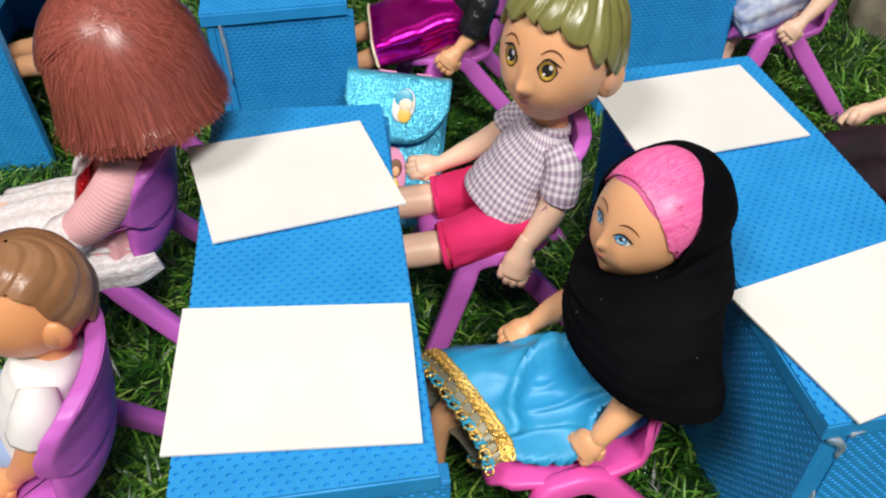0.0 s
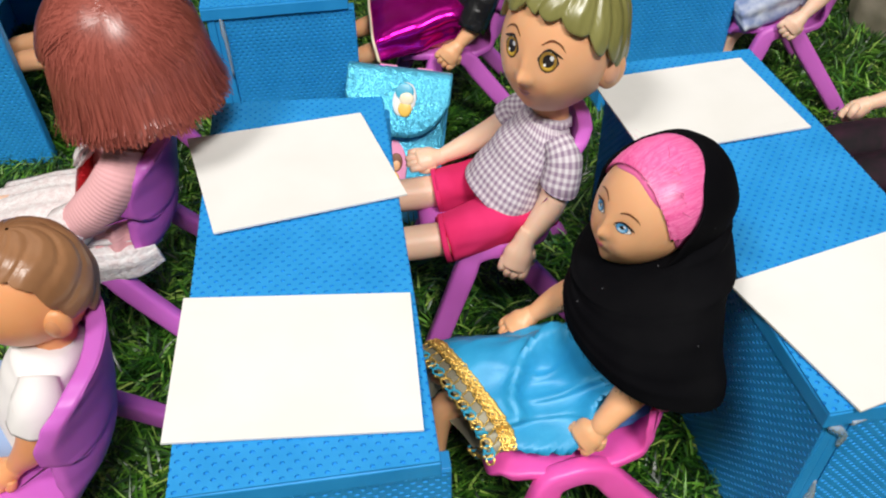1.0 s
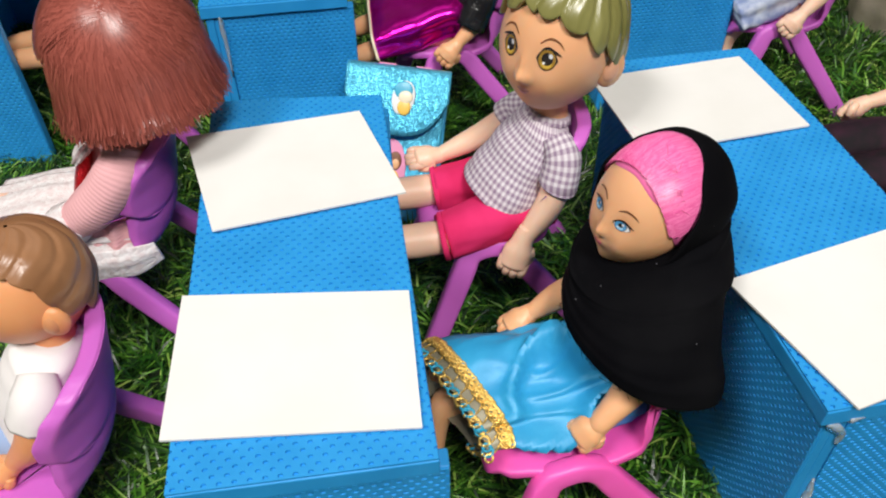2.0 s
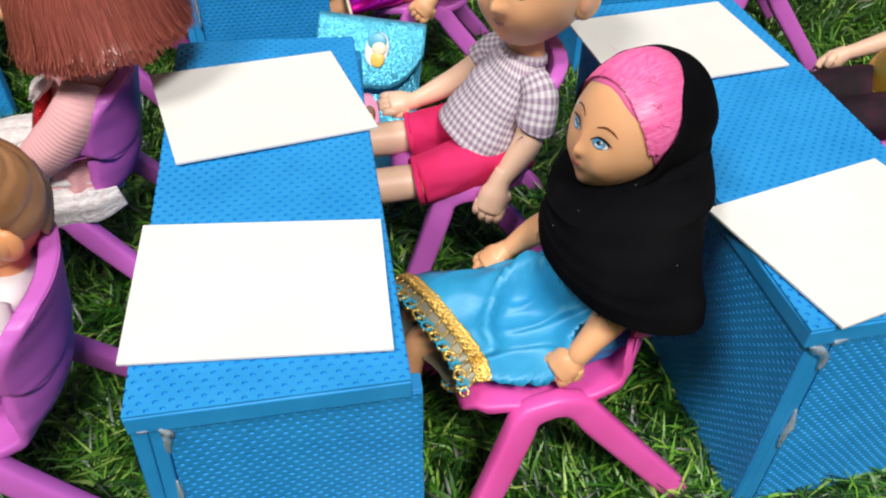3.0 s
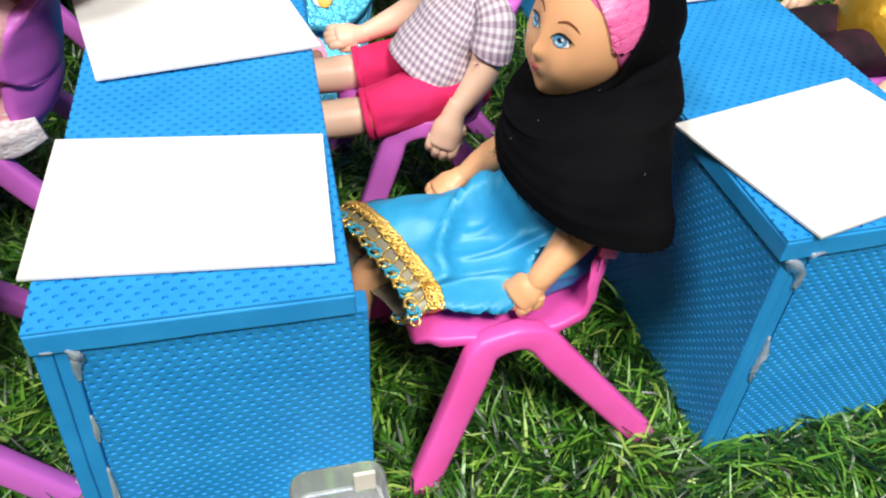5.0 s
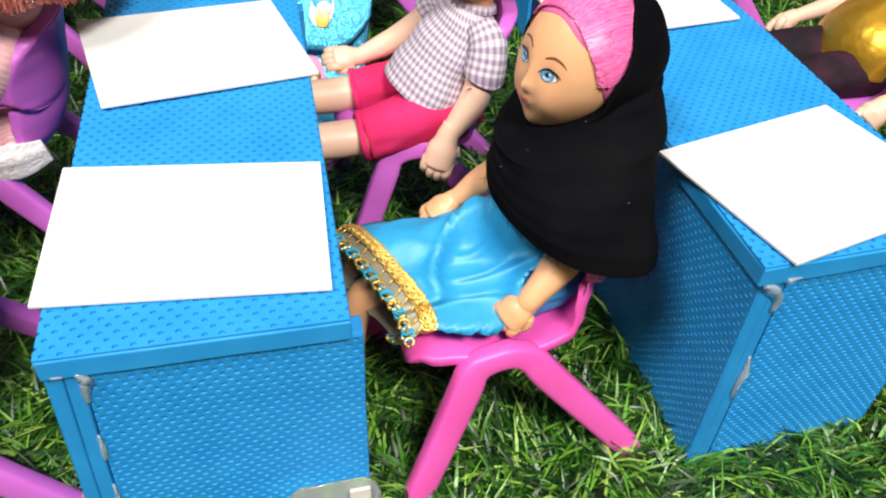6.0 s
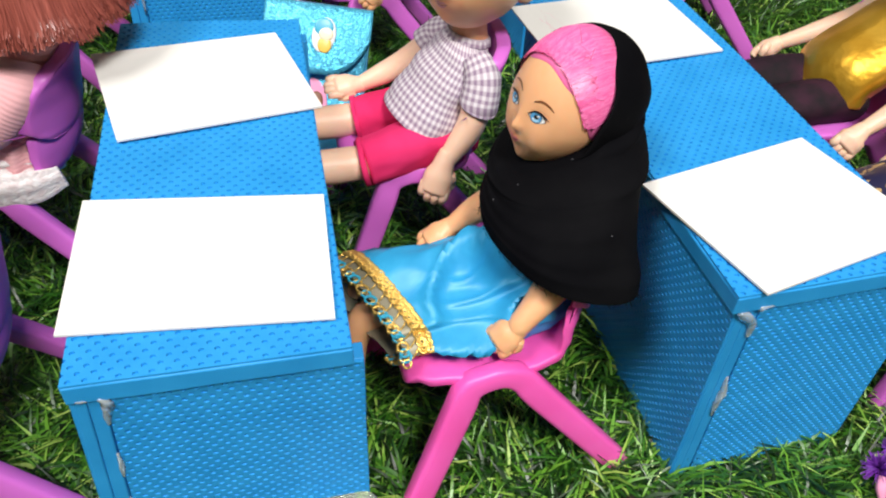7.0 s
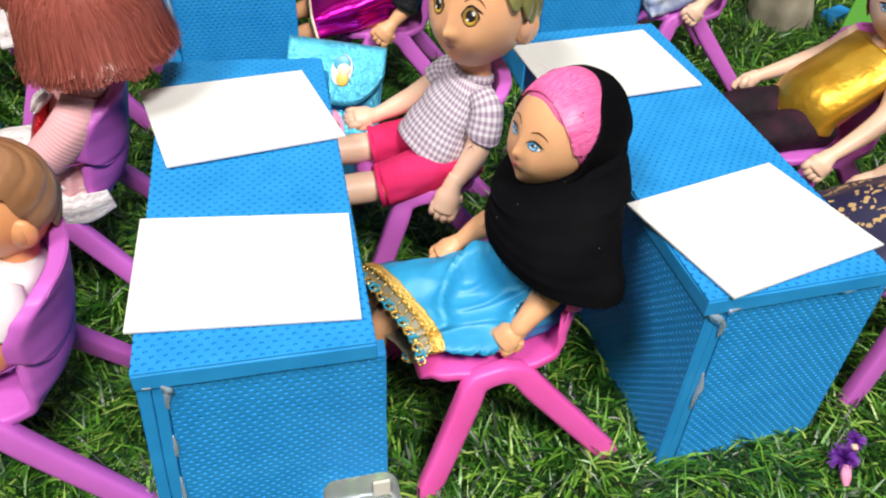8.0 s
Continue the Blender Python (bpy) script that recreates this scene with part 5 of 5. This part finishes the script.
def seated(name_label, x, y, skin, top, low, hair, head_face=(-1, 0, 0), sleeve=None, skirt=True, head_r=0.019, lean=0.0, leg_len=0.060, hip_z=0.066, moulded=False, wide=1.0, flow=1.0, edging=None):
    """A plainer seated doll for the places seen only in part, facing -x at (x, y)."""
    b = Body([skin])
    o = lambda dx, dy, z: (x + dx, y + dy, z)
    c, R = Vector(o(0.012 + lean, 0, 0.131)), (head_r * 0.94, head_r, head_r * 1.14)
    fr = axes(head_face)
    h = Head(b, c, fr, R, sculpted_head(0.14, 0.05, 0.05), skin, 56)
    face(h, EYEB, EYELINE, LIP, BROW)
    b.ball(c + fr @ Vector((0, -0.001, 0.001)), tuple(r * 1.10 for r in R), hair, fr, 26, None, lambda d: d.z > 0.45 or d.y < 0.2 and d.z > -0.6)
    rng = random.Random(int(abs(x) * 1e4))
    for k in range(260 if not moulded else 0):
        a = rng.uniform(0.9, 5.4)
        out = Vector((math.sin(a), math.cos(a), 0))
        pts = []
        for i in range(6):
            t = i / 5
            q = Vector((0, 0, 1)).lerp(out, min(1, t / 0.5)).normalized() * 1.12 if t < 0.5 else out * 1.14 + Vector((0, 0, -(t - 0.5) * 2.6))
            pts.append(c + fr @ Vector((q.x * R[0], q.y * R[1], q.z * R[2])))
        b.ribbon(pts, 0.0007, hair, lambda p: p - c)
    b.tube([o(0.011 + lean, 0, 0.118), o(0.008 + lean, 0, 0.104)], [0.0065, 0.0075], skin)
    b.tube([o(-0.004, 0, hip_z + 0.004), o(-0.001, 0, 0.078), o(0.004 + lean * 0.6, 0, 0.092), o(0.008 + lean, 0, 0.104), o(0.009 + lean, 0, 0.109)],
           [(0.0195 * wide, 0.0150), (0.0190 * wide, 0.0148), (0.0185 * wide, 0.0135), (0.0170 * wide, 0.0112), (0.0085, 0.0080)], top, n=32, steps=6, fold=0.03, folds=5, up=(-1, 0, 0.2))
    for s in (-1, 1):
        sh = o(0.008 + lean, s * 0.0165 * wide, 0.1030)
        el = o(0.004 + lean * 0.7, s * 0.0265 * wide, 0.0850)
        wr = o(-0.012, s * 0.0330 * wide, 0.0690)
        b.tube([sh, el, wr, tuple(Vector(wr).lerp(Vector(o(-0.0215, s * 0.0350 * wide, 0.0600)), 0.3))], [0.0066, 0.0058, 0.0034, 0.0010], skin)
        if sleeve:
            b.tube([sh, tuple((Vector(sh) + Vector(el)) / 2 + Vector((0, s * 0.002, 0.002))), tuple(Vector(el).lerp(Vector(wr), 0.45))], [0.0078, 0.0086, 0.0080], sleeve, n=18, fold=0.05)
        b.hand(wr, o(-0.0215, s * 0.0350 * wide, 0.0600), (0, s * 0.8, 0.5), skin, 1.15)
        lx = 0.0110 if leg_len < 0.08 else 0.0165
        if leg_len < 0.08:
            b.tube([o(-0.004, s * lx, hip_z), o(-0.034, s * lx, hip_z - 0.001), o(-leg_len, s * lx, hip_z - 0.005), o(-leg_len - 0.012, s * lx, hip_z - 0.020), o(-leg_len - 0.014, s * lx, 0.012)], [0.0085, 0.0072, 0.0060, 0.0050, 0.0042], skin)
            b.tube([o(-leg_len - 0.012, s * lx, 0.008), o(-leg_len - 0.028, s * lx, 0.0065)], [0.0048, 0.0036], skin)
        else:
            b.tube([o(-0.004, s * lx * 0.7, hip_z), o(-0.040, s * lx, hip_z - 0.002), o(-0.062, s * lx * 1.05, hip_z - 0.008), o(-leg_len + 0.012, s * lx, hip_z - 0.012)], [0.0080, 0.0066, 0.0060, 0.0038], skin)
            b.tube([o(-leg_len + 0.014, s * lx, hip_z - 0.013), o(-leg_len + 0.008, s * lx, hip_z - 0.008), o(-leg_len + 0.005, s * lx, hip_z + 0.004)], [0.0040, 0.0042, 0.0022], skin)
        if not skirt:
            b.tube([o(0.002, s * 0.0100, hip_z + 0.002), o(-0.022, s * 0.0122, hip_z + 0.002), o(-0.050, s * 0.0128, hip_z - 0.001)], [(0.0125, 0.0108), (0.0122, 0.0104), (0.0108, 0.0092)], low, n=26, steps=6, fold=0.035, folds=5)
    if skirt:
        rows = b.tube([o(0.004, 0, hip_z + 0.010), o(-0.010 * flow, 0, hip_z + 0.010), o(-0.028 * flow, 0, hip_z + 0.004), o(-0.044 * flow, 0, hip_z - 0.001)], [(0.0170, 0.0125), (0.0225 * wide, 0.0150), (0.0275 * wide, 0.0135), (0.0300 * wide, 0.0100)], low, n=56, steps=8, fold=0.08, folds=5, twist=0.10)
        if edging:
            b.tube(rows[-1] + rows[-1][:1], [0.0009] * 57, edging, n=6, steps=1)
    return b.finish("doll", name_label)


doll_black_scarf()
doll_gingham_boy()
doll_red_bob()
doll_white_tee()
seated("doll in shiny magenta skirt and black jacket on purple chair", 0.0500, 0.3270, SKIN, LEATHER, MAGENTA, strand_material("dark_hair", (0.02, 0.012, 0.01), (0.06, 0.03, 0.02)), sleeve=LEATHER, leg_len=0.086, wide=1.12, flow=1.30, edging=STICKCR)
seated("doll in pale blue patterned dress seated on purple chair", 0.2570, 0.3300, FAIR, PALEBL, PALEBL, strand_material("blond_hair", (0.40, 0.26, 0.10), (0.55, 0.38, 0.16)), leg_len=0.030)
seated("doll in gold lame top and dark trousers on purple chair", 0.2500, 0.1640, FAIR, GOLDSH, TROUSER, REDHAIR, head_face=(-0.8, -0.6, 0), skirt=False, lean=0.020, wide=1.22, moulded=True)
seated("doll in navy and gold brocade dress on purple chair", 0.2600, 0.0690, FAIR, BROCADE, BROCADE, strand_material("black_hair", (0.015, 0.012, 0.012), (0.05, 0.04, 0.04)), wide=1.05)
seated("doll with gold beaded top seated on purple chair", -0.1480, 0.3300, SKIN, GOLDSH, LACE, strand_material("fair_hair", (0.30, 0.18, 0.07), (0.45, 0.28, 0.12)), leg_len=0.075)


# ---- bag, flower, cup and the things behind ----
def bag():
    root = tagged(new("bag"), "blue glitter bag with rounded flap and stickers beside a desk", "bag")
    w, h, d = 0.0560, 0.0840, 0.0180
    part("body", block(w * 0.96, d, h * 0.97, None, 0.0016, 2, 0.0002, (-w * 0.48, 0.0012, 0)), GLITTER, root)
    for s in (-1, 1):
        part("gusset", block(0.0012, d * 0.9, h * 0.92, None, 0.0004, 0, 0, (s * w * 0.485 - 0.0006, 0.002, 0.001)), BAGSIDE, root, "smooth blue side strip")
    # flap: over the top and down the front, with a rounded lower edge
    bm = bmesh.new()
    rows = []
    n, k = 30, 16
    for j in range(n + 1):
        u = 2 * j / n - 1
        drop = 0.0330 * (1 - 0.62 * abs(u) ** 3.2)
        row = []
        for i in range(k + 1):
            t = i / k
            s = t * (d + 0.006 + drop)
            if s < d:
                p = Vector((u * w / 2, d - s, h + 0.0012 * math.sin(math.pi * s / d)))
            elif s < d + 0.006:
                a = (s - d) / 0.006 * math.pi / 2
                p = Vector((u * w / 2, -0.0038 * math.sin(a), h - 0.0038 + 0.0038 * math.cos(a)))
            else:
                e = s - d - 0.006
                p = Vector((u * w / 2, -0.0038 - 0.0022 * math.sin(min(1, e / 0.04) * 2.6), h - 0.0038 - e))
            row.append(p)
        rows.append(row)
    g1 = [[bm.verts.new(p) for p in r] for r in rows]
    for j in range(n):
        for i in range(k):
            bm.faces.new((g1[j][i], g1[j + 1][i], g1[j + 1][i + 1], g1[j][i + 1]))
    bmesh.ops.recalc_face_normals(bm, faces=bm.faces)
    bmesh.ops.solidify(bm, geom=bm.faces[:], thickness=0.0010)
    flap = part("flap", bm, GLITTER, root, "glittery rounded flap", True)

    def patch(name, cx, cz, rx, rz, material, y, parent, label="", turn=0.0):
        b = Body([material])
        b.ball((cx, y, cz), (rx, 0.0006, rz), material, Matrix.Rotation(turn, 3, "Y"), 18)
        bmesh.ops.recalc_face_normals(b.bm, faces=b.bm.faces)
        return part(name, b.bm, material, parent, label, True)

    st = patch("sticker", 0.0035, h - 0.0165, 0.0062, 0.0092, WHITE, -0.0062, root, "plain oval sticker in blue, cream and yellow", 0.15)
    patch("sticker_patch", 0.0032, h - 0.0125, 0.0050, 0.0048, STICKBL, -0.0066, st)
    patch("sticker_patch", 0.0046, h - 0.0160, 0.0038, 0.0034, STICKCR, -0.0070, st)
    patch("sticker_patch", 0.0042, h - 0.0215, 0.0036, 0.0042, STICKYE, -0.0068, st)
    low = patch("sticker", 0.0000, 0.0290, 0.0088, 0.0165, PINKFELT, 0.0008, root, "plain pink oval sticker")
    patch("sticker_patch", 0.0025, 0.0335, 0.0036, 0.0052, BROW, 0.0003, low)
    patch("sticker_patch", 0.0028, 0.0320, 0.0022, 0.0030, SKIN, 0.0000, low)
    patch("sticker_patch", 0.0005, 0.0235, 0.0050, 0.0055, STICKYE, 0.0002, low)
    for a, c in ((-0.012, -0.002), (0.009, 0.018)):
        part("strap_end", block(c - a, 0.0030, 0.0020, None, 0.0005, 0, 0, (a, d - 0.001, h + 0.0006)), PINKFELT, root, "pink strap end")
    root.matrix_world = pose(-0.0105, 0.2140, 0.0075, -35, 8, -7)
    return root


bag()


def flower():
    b = Body([VIOLET])
    rng = random.Random(11)
    for k in range(520):
        c = Vector((0.1905, -0.0085, 0.0150)) if k % 3 else Vector((0.1995, -0.0020, 0.0160))
        d = Vector((rng.gauss(0, 1), rng.gauss(0, 1), rng.gauss(0.1, 0.8))).normalized()
        r = rng.uniform(0.003, 0.0072) if k % 3 else rng.uniform(0.002, 0.0048)
        b.ribbon([c, c + d * r * 0.5, c + d * r], 0.00032, VIOLET, lambda p: (0.3, -0.5, 0.8))
    b.tube([(0.1900, -0.0120, 0.0150), (0.1885, -0.0150, 0.0125), (0.1880, -0.0180, 0.0095)], [0.0016, 0.0022, 0.0012], PINKFELT, n=8, fold=0.2, folds=3)
    b.tube([(0.1950, -0.0060, 0.0190), (0.1945, -0.0080, 0.0190)], [0.0014, 0.0012], FAIR, n=8, fold=0.2, folds=3)
    bmesh.ops.recalc_face_normals(b.bm, faces=b.bm.faces)
    return tagged(new("fluffy_flower", mesh_of(b.bm, "fluffy_flower", b.mats)), "small violet fluffy flower with pink stem on the turf", "flower")


flower()


def tub():
    """A clear plastic tub, square with rounded corners, standing before a desk."""
    root = tagged(new("plastic_tub"), "small clear square plastic tub standing before a blue desk", "tub")

    def outline(hx, hy, r, bow):
        pts = []
        for cx, cy, a0 in ((hx - r, hy - r, 0), (-hx + r, hy - r, 90), (-hx + r, -hy + r, 180), (hx - r, -hy + r, 270)):
            for k in range(7):
                a = radians(a0 + 15 * k)
                pts.append((cx + r * math.cos(a), cy + r * math.sin(a)))
        return [(x, y + bow * (1 - (x / hx) ** 2) * (1 if y > 0 else -1)) for x, y in pts]

    def shell(profile, closed=True):
        bm = bmesh.new()
        rows = [[bm.verts.new((x, y, z)) for x, y in outline(hx, hy, r, 0.0009)] for hx, hy, r, z in profile]
        n = len(rows[0])
        for i in range(len(rows) - 1):
            for j in range(n):
                bm.faces.new((rows[i][j], rows[i][(j + 1) % n], rows[i + 1][(j + 1) % n], rows[i + 1][j]))
        if closed:
            bm.faces.new(rows[0][::-1])
            bm.faces.new(rows[-1])
        else:
            for j in range(n):
                bm.faces.new((rows[-1][j], rows[-1][(j + 1) % n], rows[0][(j + 1) % n], rows[0][j]))
        bmesh.ops.recalc_face_normals(bm, faces=bm.faces)
        return bm

    wall = part("wall", shell([(0.0118, 0.0098, 0.0040, 0.001), (0.0124, 0.0104, 0.0042, 0.020), (0.0131, 0.0110, 0.0044, 0.0445), (0.0130, 0.0109, 0.0044, 0.0450), (0.0124, 0.0103, 0.0040, 0.0449), (0.0117, 0.0096, 0.0038, 0.0200), (0.0110, 0.0090, 0.0036, 0.0030)]), CLEAR, root, "", True)
    wall.visible_shadow = False
    part("lid_ledge", shell([(0.0119, 0.0098, 0.0036, 0.0340), (0.0121, 0.0100, 0.0036, 0.0352), (0.0113, 0.0092, 0.0032, 0.0354), (0.0111, 0.0090, 0.0032, 0.0342)], False), CLEAR, root, "", True).visible_shadow = False
    part("lining", block(0.0060, 0.0012, 0.0085, None, 0.0004, 0, 0, (0.0045, 0.0078, 0.0356)), MILK, root, "cream strip inside the tub")
    part("foot", shell([(0.0150, 0.0130, 0.0060, 0.0), (0.0156, 0.0136, 0.0062, 0.0012), (0.0150, 0.0130, 0.0060, 0.0020)]), MILK, root, "cream plastic foot", True)
    root.matrix_world = pose(-0.0078, -0.0190, 0.0015, 0, 0, 3)
    return root


tub()


def bundle():
    b = Body([BEIGE])
    b.tube([(0.375, 0.400, 0.000), (0.372, 0.396, 0.020), (0.368, 0.392, 0.050), (0.366, 0.390, 0.085)], [(0.026, 0.020), (0.025, 0.019), (0.020, 0.016), (0.010, 0.009)], BEIGE, n=36, steps=6, fold=0.06, folds=6)
    bmesh.ops.recalc_face_normals(b.bm, faces=b.bm.faces)
    return tagged(new("cloth", mesh_of(b.bm, "cloth", b.mats)), "gathered beige cloth bundle standing on the turf", "cloth")


bundle()
tagged(new("placard", mesh_of(block(0.030, 0.003, 0.075, pose(0.392, 0.345, 0, -12, 10, -20), 0.0006), "placard", [LEAFGR], False)), "green card placard leaning behind a toy chair", "placard")
tagged(new("foam_block", mesh_of(block(0.024, 0.014, 0.012, pose(0.418, 0.385, 0.0, 0, 0, 25), 0.001), "foam_block", [FOAM], False)), "small blue foam block on the turf", "block")
